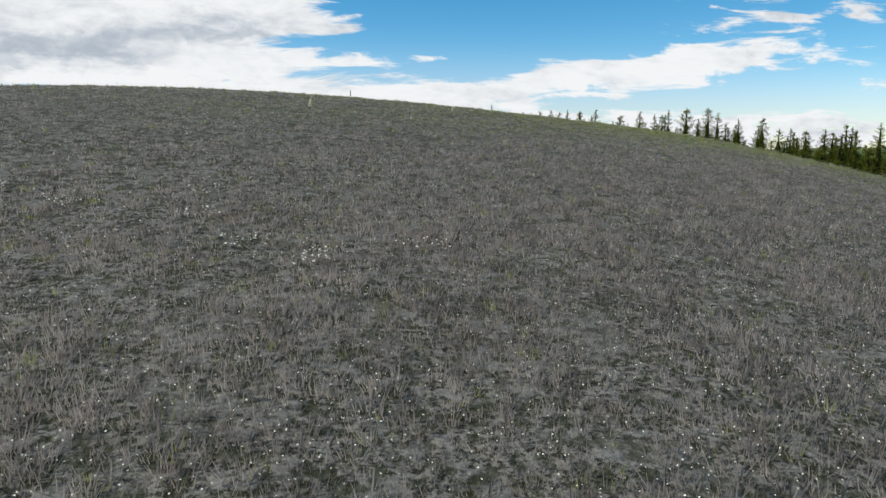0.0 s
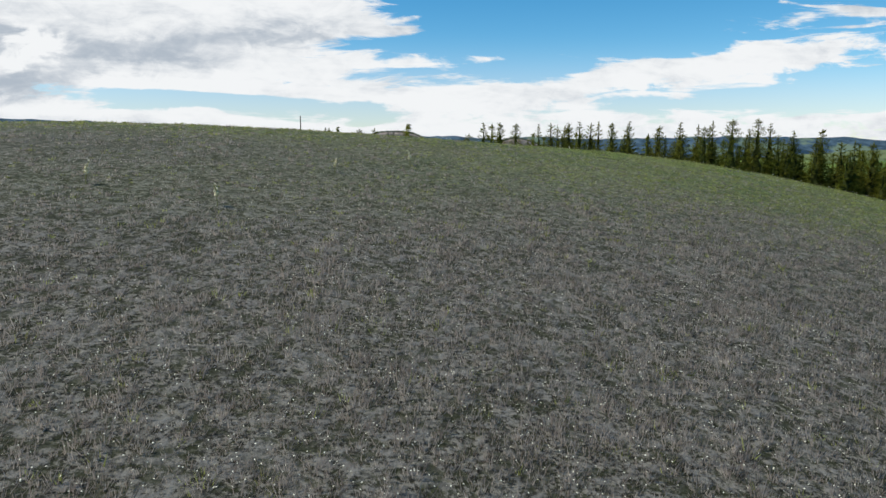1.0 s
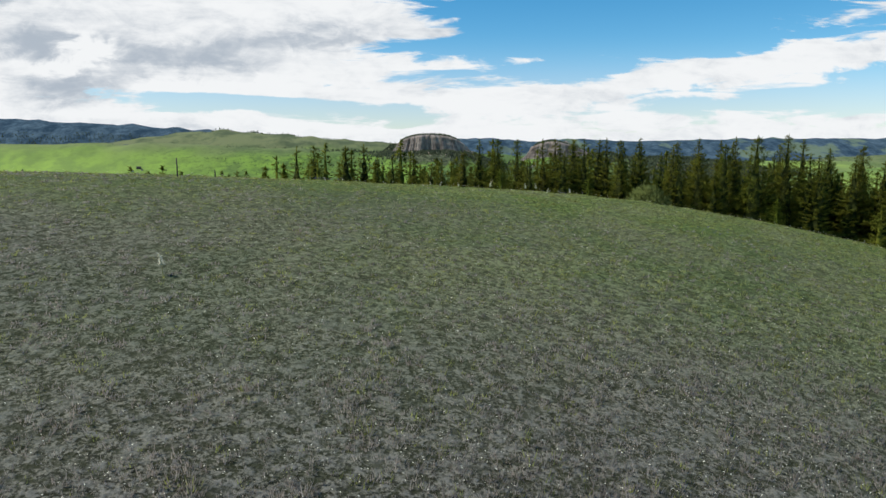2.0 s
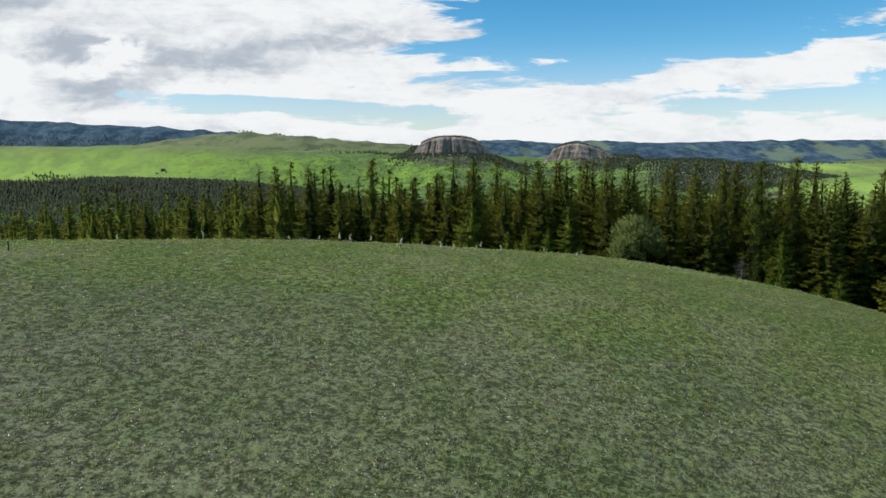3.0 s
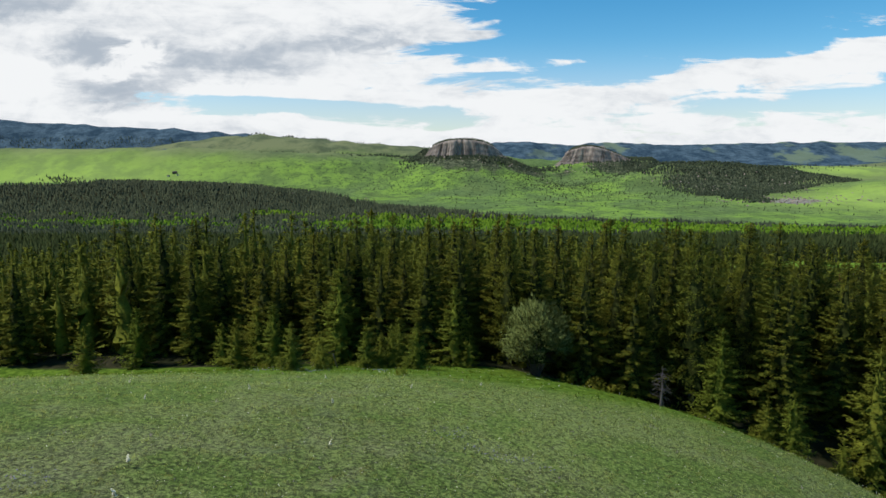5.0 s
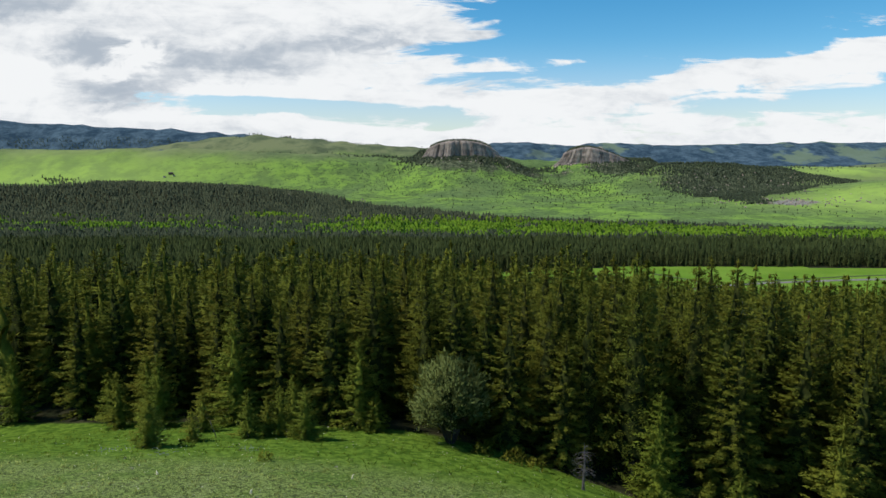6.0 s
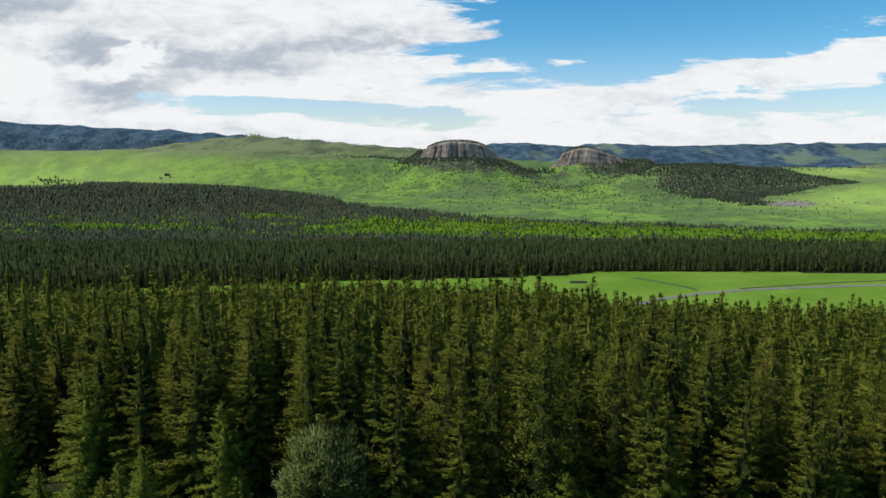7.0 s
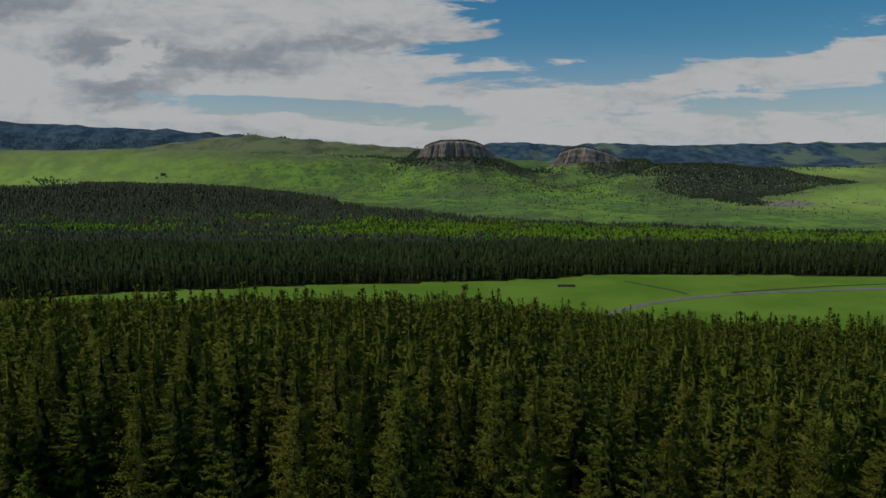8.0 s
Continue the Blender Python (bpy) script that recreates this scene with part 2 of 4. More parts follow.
def make_plain(name, dark, light, scale, rough=0.85, bump=0.4, dist=0.05, stretch=(1, 1, 1)):
    m, n = material(name)
    p = n.coords(scale=stretch)
    f = n.noise(p, scale, 6, 0.62)
    c = n.mix(n.ramp(f, 0.3, 0.7), dark, light)
    c = n.mix(n.ramp(n.noise(p, scale * 0.17, 3), 0.45, 0.7, 0.0, 0.4), c, tuple(k * 0.6 for k in dark))
    n.surface(c, rough, f, bump, dist)
    return m


M_GROUND = make_ground()
M_NEEDLE = make_foliage("fir_needles", (0.086, 0.112, 0.017), (0.178, 0.206, 0.027), (0.275, 0.285, 0.038), 1.2, 0.3, 9.0)
# inside of the crowns: needle green darkened to paint the shade there
M_INNER_SHADE = make_foliage("inner_shade_needles", (0.022, 0.031, 0.008), (0.046, 0.060, 0.013), (0.062, 0.072, 0.017), 1.2, 0.1, 5.0)
M_YOUNG = make_foliage("young_needles", (0.110, 0.150, 0.018), (0.210, 0.262, 0.032), (0.30, 0.340, 0.050), 1.5, 0.3, 9.0)
M_RED = make_foliage("dying_needles", (0.085, 0.032, 0.018), (0.165, 0.060, 0.032), (0.20, 0.085, 0.045))
M_WILLOW = make_foliage("willow_leaves", (0.115, 0.155, 0.042), (0.190, 0.235, 0.072), (0.25, 0.290, 0.100), 1.5, 0.25, 9.0)
# far needles greyed and blued: distance haze put into the colour
M_FAR_HAZED = make_foliage("far_hazed_needles", (0.043, 0.062, 0.040), (0.082, 0.108, 0.062), (0.130, 0.155, 0.080), 0.02, 0.2, 0.7)
M_FIR = make_foliage("valley_needles", (0.028, 0.045, 0.015), (0.053, 0.076, 0.024), (0.090, 0.114, 0.034), 0.04, 0.2, 1.1)
M_ASPEN = make_foliage("aspen_leaves", (0.070, 0.168, 0.015), (0.130, 0.260, 0.022), (0.23, 0.34, 0.028), 0.012)
M_BLADE = make_foliage("grass_blades", (0.140, 0.182, 0.050), (0.345, 0.405, 0.125), (0.42, 0.455, 0.18), 0.9, 0.5)
M_LUSH = make_foliage("lush_blades", (0.190, 0.265, 0.055), (0.400, 0.495, 0.140), (0.47, 0.53, 0.20), 0.9, 0.5)
# blades along the wood, a darker green with shade in the colour
M_EDGE_SHADE = make_foliage("edge_shade_blades", (0.070, 0.135, 0.012), (0.165, 0.262, 0.030), (0.22, 0.30, 0.05), 0.9, 0.5)
M_STRAW = make_foliage("dry_blades", (0.165, 0.158, 0.138), (0.350, 0.335, 0.295), (0.54, 0.52, 0.465), 1.5, 0.5)
M_BARK = make_plain("bark", (0.045, 0.034, 0.026), (0.13, 0.105, 0.085), 6.0, stretch=(3, 3, 0.5))
M_DEAD = make_plain("dead_wood", (0.075, 0.064, 0.055), (0.17, 0.15, 0.135), 5.0)
M_ROCK = make_plain("cliff_rock", (0.150, 0.118, 0.098), (0.42, 0.345, 0.285), 0.06, 0.9, 0.9, 3.0, (1, 1, 0.45))
M_ROAD = make_plain("gravel", (0.17, 0.15, 0.13), (0.27, 0.245, 0.22), 0.5)
M_PETAL = make_plain("white_petals", (0.78, 0.74, 0.54), (0.86, 0.84, 0.68), 9.0, bump=0.0)
M_LUPIN = make_plain("lupin_petals", (0.12, 0.11, 0.22), (0.22, 0.21, 0.36), 9.0, bump=0.0)
M_TIMBER = make_plain("weathered_timber", (0.055, 0.045, 0.038), (0.12, 0.10, 0.085), 3.0)
M_PALE = make_plain("pale_sheet", (0.55, 0.55, 0.53), (0.75, 0.75, 0.73), 2.0)

# ---------------------------------------------------------------- ground
rs = np.random.RandomState(7)
HILL = {(0, 0): 145.854, (0, 1): 0.334, (0, 2): -20.874, (0, 3): -5.522, (0, 4): 6.658, (0, 5): 0.11, (1, 0): -8.264, (1, 1): 11.091, (1, 2): 9.669,
        (1, 3): -1.777, (1, 4): -0.976, (2, 0): -8.957, (2, 1): 0.546, (2, 2): 0.945, (2, 3): -0.117, (3, 0): 0.217, (3, 1): -4.645, (3, 2): -0.119,
        (4, 0): -4.343, (4, 1): -2.812, (5, 0): -1.905}


def smooth(v, a, b):
    t = np.clip((v - a) / (b - a), 0, 1)
    return t * t * (3 - 2 * t)


def line(v, knots, soft=0.0):
    """A soft line through a few (place, value) knots."""
    xs, zs = zip(*knots)
    if not soft:
        return np.interp(v, xs, zs)
    return sum(np.interp(v + soft * k, xs, zs) * w for k, w in ((-1.2, 0.15), (-0.6, 0.22), (0, 0.26), (0.6, 0.22), (1.2, 0.15)))


def wave(x, y, size, seed):
    """Smooth unevenness between -1 and 1, made of crossing waves."""
    r = np.random.RandomState(seed)
    z = 0 * x
    for k in range(7):
        a, ph, s = r.uniform(0, 6.28), r.uniform(0, 6.28), size * r.uniform(0.6, 1.6)
        z = z + np.sin((x * math.cos(a) + y * math.sin(a)) * 6.28 / s + ph + 1.3 * np.sin((x * math.sin(a) - y * math.cos(a)) * 4.1 / s))
    return z / 7


# the profile from the hill through the valley, and the ranges behind it: depth, width of the rise, crest heights across
PROFILE = [(-400, 112), (-120, 124), (0, 134), (52, 137.5), (66, 135), (90, 129.5), (124, 123.5), (150, 118.5), (200, 109), (250, 98.5), (300, 86.5), (350, 73.5), (410, 62), (590, 60.5), (700, 54), (1000, 27), (1300, 3), (2000, -2), (2250, 8), (2500, 30), (3000, 45), (5200, 60)]
RANGES = [
    (2780, 330, [(-3200, 196), (-1900, 188), (-1450, 186), (-1150, 196), (-800, 178), (-500, 172), (-100, 150), (150, 120), (500, 100), (800, 70), (1400, 40)]),
    (3350, 420, [(-2600, 150), (-1500, 205), (-1120, 256), (-900, 262), (-640, 238), (-380, 214), (-120, 200), (300, 150), (900, 110), (3000, 100)]),
    (4250, 430, [(-4200, 380), (-2850, 386), (-2450, 360), (-1900, 338), (-1350, 300), (-900, 250), (-300, 190), (300, 120)]),
    (4720, 520, [(-300, 120), (330, 236), (400, 256), (560, 254), (760, 238), (900, 228), (1020, 246), (1180, 250), (1600, 232), (2100, 244), (2500, 250), (3200, 254), (4500, 262)]),
    (3600, 300, [(600, 20), (1100, 30), (1700, 62), (2000, 84), (2450, 120), (3200, 160)]),
    (2480, 210, [(500, 20), (760, 108), (950, 124), (1100, 124), (1330, 92), (1500, 58), (1650, 30), (1900, 10)]),
    (2150, 330, [(900, -20), (1150, 5), (1350, 42), (1700, 78), (2400, 120)]),
    (2050, 330, [(-3200, 110), (-1700, 70), (-1200, 72), (-850, 66), (-600, 52), (-350, 22), (-150, -4), (100, -20)]),
]
MESAS = [(70, 2705, 150, 122), (690, 2805, 165, 100), (-35, 2735, 62, 146), (800, 2815, 80, 112)]


def height(x, y):
    x, y = np.asarray(x, float), np.asarray(y, float)
    z = line(y, PROFILE, 10.0)
    z = z - 16 * smooth(x, -10, 55) * (1 - smooth(y, 40, 72)) * smooth(y, -40, 40) - 15 * smooth(x, 30, 200) * smooth(y, 190, 310) * (1 - smooth(y, 380, 420)) - 3 * smooth(x, 40, 120) * smooth(y, 60, 120) * (1 - smooth(y, 200, 330)) - 4 * smooth(-x, 62, 150) * (1 - smooth(y, 150, 330)) * smooth(y, 40, 75)
    stack = [z + 4 * wave(x, y, 160, 3) * smooth(y, 100, 250) * (1 - 0.9 * smooth(y, 330, 390) * (1 - smooth(y, 600, 680)))]
    for k, (yc, w, crest) in enumerate(RANGES):
        c = line(x, crest, 60.0)
        yy = y - yc - 70 * wave(x, 0 * x, 900, 20 + k)
        rise = np.where(yy < 0, np.exp(-(yy / w) ** 2), np.exp(-(yy / (w * 1.6)) ** 2))
        stack.append(-30 + (c + 30) * rise * (1 + 0.05 * wave(x, y, 210, 30 + k)))
    for xc, yc, r, top in MESAS:
        d = np.hypot((x - xc) / 1.25, y - yc) / r
        stack.append(-30 + (top + 62) * np.exp(-(np.maximum(d - 0.75, 0) / 1.55) ** 1.5) + 5 * wave(x, y, 120, 50) * (d > 0.75))
    s = np.stack(stack)
    far = np.log(np.exp((s - s.max(0)) / 9.0).sum(0)) * 9.0 + s.max(0)
    far = far - (9 * np.abs(wave(x, 0.6 * y, 330, 55)) + 6 * np.abs(wave(x, 0.5 * y, 150, 56))) * smooth(y, 2150, 2350) * smooth(far, 5, 60)
    far = far - 34 * np.abs(wave(x, 0.35 * y, 520, 57)) * smooth(y, 3900, 4150) * (1 - smooth(y, 4480, 4690)) + 20 * smooth(y, 1550, 2100) * smooth(x, -250, 100) * (1 - smooth(y, 2300, 2650))
    near = stack[0]
    k = smooth(y, 900, 1300)
    z = near * (1 - k) + far * k
    u, v = np.clip((x + 40) / 80, -1.25, 1.25), np.clip(y / 80, -1.15, 1.1)
    hill = sum(c * u ** i * v ** j for (i, j), c in HILL.items())
    d = np.hypot((x + 40) / 1.05, (y + 8) / 1.0)
    w = 1 - smooth(d, 64, 94)
    z = hill * w + z * (1 - w)
    edge = y - wood_edge(x)
    z = z - 3.2 * smooth(edge, -9, 5) * smooth(x, -12, 12) * (1 - smooth(y, 80, 125)) * (1 - smooth(x, 60, 120)) - 1.5 * smooth(-x, 52, 80) * smooth(edge, -20, 0) * (1 - smooth(edge, 20, 50))
    for xc, yc, size, lift in ((-26, 1, 15, 0.75), (-8, -3, 12, 0.4), (-17, 39, 12, 0.55), (-66, 18, 13, -0.75)):
        z = z + lift * np.exp(-((x - xc) ** 2 + (y - yc) ** 2) / size ** 2)
    return z + 0.10 * wave(x, y, 5.0, 61)


def wood_edge(x):
    return line(x, [(-300, 104), (-160, 86), (-80, 71), (-45, 67), (-30, 64), (-14, 59), (0, 58), (15, 52), (40, 42), (80, 22), (160, 0), (400, -40)], 6.0)


def dryness(x, y):
    """The hill's near flank carries paler, dry bunch grass; the far one is lush."""
    return 1 - smooth(y + 0.25 * x + 14 * wave(x, y, 28, 69), -60, -6)


def meadow_far(x):
    return line(x, [(-460, 452), (-307, 482), (-258, 504), (-157, 529), (-92, 542), (-23, 550), (49, 559), (114, 572), (140, 588), (178, 593), (406, 585), (800, 590), (1200, 600)], 4.0)


def meadow_near(x):
    return line(x, [(-460, 456), (-330, 448), (-230, 424), (-111, 402), (-28, 398), (99, 376), (202, 340), (420, 310), (900, 300)], 15.0)


def in_meadow(x, y):
    return (y > meadow_near(x)) & (y < meadow_far(x))


def wood_limit(x):
    """How far the valley woods reach before the open range begins."""
    return line(x, [(-3200, 2150), (-1500, 2120), (-1250, 2020), (-1150, 2230), (-700, 2200), (-420, 2160), (-150, 1900), (100, 1650), (420, 1480), (800, 1330), (1300, 1180), (2600, 1000)], 40.0)


def in_wood(x, y):
    w = (y > wood_edge(x)) & (y < wood_limit(x) + 30 * wave(x, y, 90, 70)) & ~in_meadow(x, y)
    clearing = (np.hypot((x + 1330) / 210, (y - 2080) / 110) < 1)
    return w & ~clearing


def grid_mesh(name, xs, ys):
    gx, gy = np.meshgrid(xs, ys)
    gz = height(gx, gy)
    nx, ny = len(xs), len(ys)
    v = np.stack([gx.ravel(), gy.ravel(), gz.ravel()], 1)
    i = (np.arange(ny - 1)[:, None] * nx + np.arange(nx - 1)[None, :]).ravel()
    f = np.stack([i, i + 1, i + nx + 1, i + nx], 1)
    return raw_mesh(name, v, f)


def raw_mesh(name, v, f, flat=False, normals=None):
    """A mesh from arrays. normals: the soft outward direction of each corner of a crown or tuft, to which the faces are turned."""
    v, f = np.asarray(v, np.float32), np.asarray(f, np.int32)
    if normals is not None:
        flat = False
        face = np.cross(v[f[:, 1]] - v[f[:, 0]], v[f[:, 2]] - v[f[:, 0]])
        back = (face * normals[f].sum(1)).sum(1) < 0
        f = np.where(back[:, None], f[:, ::-1], f)
    me = bpy.data.meshes.new(name)
    me.vertices.add(len(v)), me.loops.add(f.size), me.polygons.add(len(f))
    me.vertices.foreach_set("co", v.ravel())
    me.loops.foreach_set("vertex_index", f.ravel())
    me.polygons.foreach_set("loop_start", np.arange(len(f), dtype=np.int32) * f.shape[1])
    me.polygons.foreach_set("use_smooth", np.full(len(f), not flat))
    if normals is not None:
        n = normals / np.maximum(np.linalg.norm(normals, axis=1), 1e-6)[:, None]
        me.attributes.new("custom_normal", "FLOAT_VECTOR", "POINT").data.foreach_set("vector", n.astype(np.float32).ravel())
    me.update(calc_edges=True)
    return me


def round_normals(v, centre, up, rough, seed):
    """Soft normals that lead away from a crown's axis, with some unrest."""
    r = np.random.RandomState(seed)
    n = np.array(v, float) - [0, 0, centre]
    flat = np.linalg.norm(n[:, :2], axis=1)[:, None] + 0.15
    n[:, :2] /= flat
    n[:, 2] = up
    return n + np.repeat(r.normal(0, rough, (len(v) // 3 + 1, 3)), 3, 0)[:len(v)]


def make_terrain():
    xs = -30 + 60 * np.sinh(np.linspace(-5.0, 5.0, 350))
    ys = -10 + 60 * np.sinh(np.linspace(-2.3, 5.1, 370))
    me = grid_mesh("ground", xs, ys)
    co = np.empty(len(me.vertices) * 3, np.float32)
    me.vertices.foreach_get("co", co)
    x, y, z = co.reshape(-1, 3).astype(float).T
    zones = {
        "turf": smooth(wood_edge(x) - y, -6, 4),
        "dry": dryness(x, y),
        "lush": smooth(y + 10 * wave(x, y, 30, 68), 8, 42),
        "east": smooth(x, 300, 900),
        "edge_shade": smooth(y, 39, 47),
        "high": np.maximum(smooth(z + 22 * wave(x, y, 420, 67), 128, 185), 0.8 * smooth(x, 600, 900)) * smooth(y, 2200, 2400),
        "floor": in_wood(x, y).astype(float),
        "lawn": in_meadow(x, y).astype(float),
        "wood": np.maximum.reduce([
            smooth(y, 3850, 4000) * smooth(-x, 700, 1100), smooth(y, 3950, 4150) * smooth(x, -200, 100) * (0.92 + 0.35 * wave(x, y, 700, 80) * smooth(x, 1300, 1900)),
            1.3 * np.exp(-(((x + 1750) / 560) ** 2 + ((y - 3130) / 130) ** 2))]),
        "pale": np.maximum.reduce([np.exp(-(((x - cx) / a) ** 2 + ((y - cy) / b) ** 2)) for cx, cy, a, b in
                                   ((1330, 1930, 340, 240), (1950, 3200, 380, 170), (-1500, 2520, 620, 190), (2600, 4450, 260, 120))]),
        "brush": np.maximum.reduce([0.85 * np.exp(-(((x - cx) / a) ** 2 + ((y - cy) / b) ** 2)) for cx, cy, a, b in
                                    ((90, 2560, 210, 120), (-60, 2640, 120, 90), (290, 2610, 130, 110), (700, 2650, 170, 120), (880, 2600, 150, 160), (1060, 2320, 350, 200), (1220, 2400, 160, 80), (480, 2650, 60, 40), (-160, 2720, 160, 30))]),
        "scree": np.maximum(0.75 * np.exp(-(((x - 1050) / 130) ** 2 + ((y - 1960) / 75) ** 2)), 0.30 * np.exp(-(((x - 1000) / 380) ** 2 + ((y - 2330) / 150) ** 2))),
    }
    for k, a in zones.items():
        at = me.attributes.new(k, "FLOAT", "POINT")
        at.data.foreach_set("value", a.astype(np.float32))
    me.materials.append(M_GROUND)
    ob = new("ground", me)
    return tagged(ob, "grassy hill falling to a wooded valley with open green slopes", "ground", kind="structure")


make_terrain()

# ---------------------------------------------------------------- trees


class Kites:
    """Collects small faces as plain arrays."""

    def __init__(self):
        self.v, self.t = [], []
        self.n = self.dark = 0

    def add(self, v, f):
        v, f = np.asarray(v, float), np.asarray(f, int)
        self.v.append(v), self.t.append(f + self.n)
        self.n += len(v)

    def mesh(self, name, mat, flat=True, up=None, rough=0.4):
        v = np.concatenate(self.v)
        me = raw_mesh(name, v, np.concatenate(self.t), flat, None if up is None else round_normals(v, 0, up, rough, 9))
        me.materials.append(mat)
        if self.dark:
            shade_faces(me, np.arange(len(me.polygons)) < self.dark)
        return me


def shade_faces(me, mask):
    """Gives the marked faces the dark needle colour painted for shade."""
    me.materials.append(M_INNER_SHADE)
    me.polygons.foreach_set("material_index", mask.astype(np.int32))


def sprays(base, way, side, length, width, droop):
    """Kite-shaped sprays of needles or leaves, two triangles each, as arrays."""
    n = len(base)
    tip = base + way * length[:, None]
    tip[:, 2] -= droop
    mid = base + way * (length * 0.45)[:, None]
    a, b = mid + side * (width * 0.5)[:, None], mid - side * (width * 0.5)[:, None]
    v = np.stack([base, a, tip, b], 1).reshape(-1, 3)
    i = np.arange(n)[:, None] * 4
    f = np.concatenate([i + np.array([[0, 1, 2]]), i + np.array([[0, 2, 3]])], 1).reshape(-1, 3)
    return v, f


def tufts(base, way, side, length, width):
    """Small three-cornered sprays, one triangle each, as arrays."""
    a, b = base + side * (width * 0.5)[:, None], base - side * (width * 0.5)[:, None]
    v = np.stack([a, b, base + way * length[:, None]], 1).reshape(-1, 3)
    return v, np.arange(len(v)).reshape(-1, 3)


def tube(points, radii, sides=6):
    """A tapered limb along points."""
    pts = [Vector(p) for p in points]
    v, f = [], []
    for k, p in enumerate(pts):
        d = (pts[min(k + 1, len(pts) - 1)] - pts[max(k - 1, 0)]).normalized()
        a = d.orthogonal().normalized()
        b = d.cross(a)
        for j in range(sides):
            w = 6.2832 * j / sides
            v.append(p + (a * math.cos(w) + b * math.sin(w)) * radii[k])
    for k in range(len(pts) - 1):
        for j in range(sides):
            q = [k * sides + j, k * sides + (j + 1) % sides, (k + 1) * sides + (j + 1) % sides, (k + 1) * sides + j]
            f += [[q[0], q[1], q[2]], [q[0], q[2], q[3]]]
    return np.array([tuple(p) for p in v]), np.array(f)


def spindle(r, h, low, reach_at, share, rows=17, cols=9):
    """The closed inside of a crown in ragged tiers; it takes the painted shade."""
    v, f = [], []
    for i in range(rows):
        t = i / (rows - 1)
        for j in range(cols):
            a = 6.283 * (j + 0.5 * (i % 2)) / cols + r.uniform(-0.25, 0.25)
            q = float(reach_at(t)) * share * (1.22 if i % 2 else 0.72) * r.uniform(0.65, 1.2) * (1 - 0.9 * t ** 6)
            v.append((math.cos(a) * q, math.sin(a) * q, h * (low + 0.02 + (0.95 - low) * t) - 0.25 * q + r.uniform(-0.25, 0.25)))
    for i in range(rows - 1):
        for j in range(cols):
            q = [i * cols + j, i * cols + (j + 1) % cols, (i + 1) * cols + (j + 1) % cols, (i + 1) * cols + j]
            f += [[q[0], q[1], q[2]], [q[0], q[2], q[3]]]
    return v, f


def conifer_crown(r, h, wide, low, whorls, per, bits, ragged=0.25, point=0.9, pine=False):
    """Whorls of boughs round a dark heart: flat feathered fronds on a fir, rounded tufts at the bough ends on a pine."""
    k = Kites()

    def reach_at(t):
        return wide * np.maximum(0.05, (1 - t) ** point * (0.70 + 0.30 * np.minimum(1, 4 * t + 0.25)))

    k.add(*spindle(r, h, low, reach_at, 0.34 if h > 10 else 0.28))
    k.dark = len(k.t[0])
    grow = min(1.0, 0.45 + 0.032 * h)
    for i in range(whorls):
        t = (i + r.uniform(-0.35, 0.35)) / whorls
        z = h * (low + (1 - low) * t)
        reach = float(reach_at(np.clip(t, 0, 1))) * r.uniform(1 - ragged * 0.6, 1 + ragged * 0.6)
        turn = r.uniform(0, 6.28)
        n = max(4, int(per * (0.55 + 0.45 * (1 - t))))
        for j in range(n):
            a = turn + 6.283 * j / n + r.uniform(-0.3, 0.3)
            L = reach * r.uniform(0.62, 1.16)
            out = np.array([math.cos(a), math.sin(a), 0.0])
            across = np.array([-math.sin(a), math.cos(a), 0.0])
            lift = 0.70 * t - 0.20
            zb = z + r.uniform(-0.6, 0.6) * h / whorls
            m = max(9, int(bits * (0.25 + 0.75 * L / wide)))
            s = 0.22 + 0.80 * r.uniform(0, 1, m) ** 0.72
            if pine:
                s = 1.0 - np.abs(r.choice([0.0, 0.22, 0.46], m, p=[0.5, 0.3, 0.2]) + r.normal(0, 0.05, m))
            base = out * (L * s)[:, None] + np.array([0, 0, 1]) * (zb + L * (lift * s - 0.42 * s + 0.34 * s ** 2))[:, None]
            sign = r.choice([-1.0, 1.0], m)
            swing = sign * r.uniform(0.35, 1.05, m)
            if pine:
                base += r.normal(0, 0.10 + 0.055 * L, (m, 3)) * [1, 1, 0.8]
                swing = r.normal(0, 1.3, m)
            else:
                base += across * (r.normal(0, 0.045, m) * L)[:, None]
                base[:, 2] += r.normal(0, 0.05 + 0.012 * L, m)
            way = out * np.cos(swing)[:, None] + across * np.sin(swing)[:, None]
            way[:, 2] += r.uniform(-0.1, 1.0, m) if pine else r.uniform(-0.32, 0.30, m)
            side = across * np.cos(swing)[:, None] - out * np.sin(swing)[:, None]
            side[:, 2] += r.uniform(-0.7, 0.7, m)
            size = (0.23 * grow * r.uniform(0.6, 1.4, m)) if pine else (0.13 * L * (1.25 - s) + 0.21 * grow) * r.uniform(0.65, 1.3, m)
            k.add(*tufts(base, way, side, size, size * (0.46 if pine else 0.40)))
    m = 30
    a, z = r.uniform(0, 6.28, m), r.uniform(0, 1, m)
    base = np.stack([0 * a, 0 * a, h * (0.91 + 0.085 * z)], 1)
    way = np.stack([np.cos(a) * (1 - 0.7 * z), np.sin(a) * (1 - 0.7 * z), 0.35 + 0.8 * z], 1)
    side = np.stack([-np.sin(a), np.cos(a), 0 * a], 1)
    k.add(*tufts(base, way, side, np.full(m, 0.45 * grow), np.full(m, 0.16 * grow)))
    return k


def part(name, me, parent, label=""):
    ob = new(name, me)
    ob.parent = parent
    return tagged(ob, label)


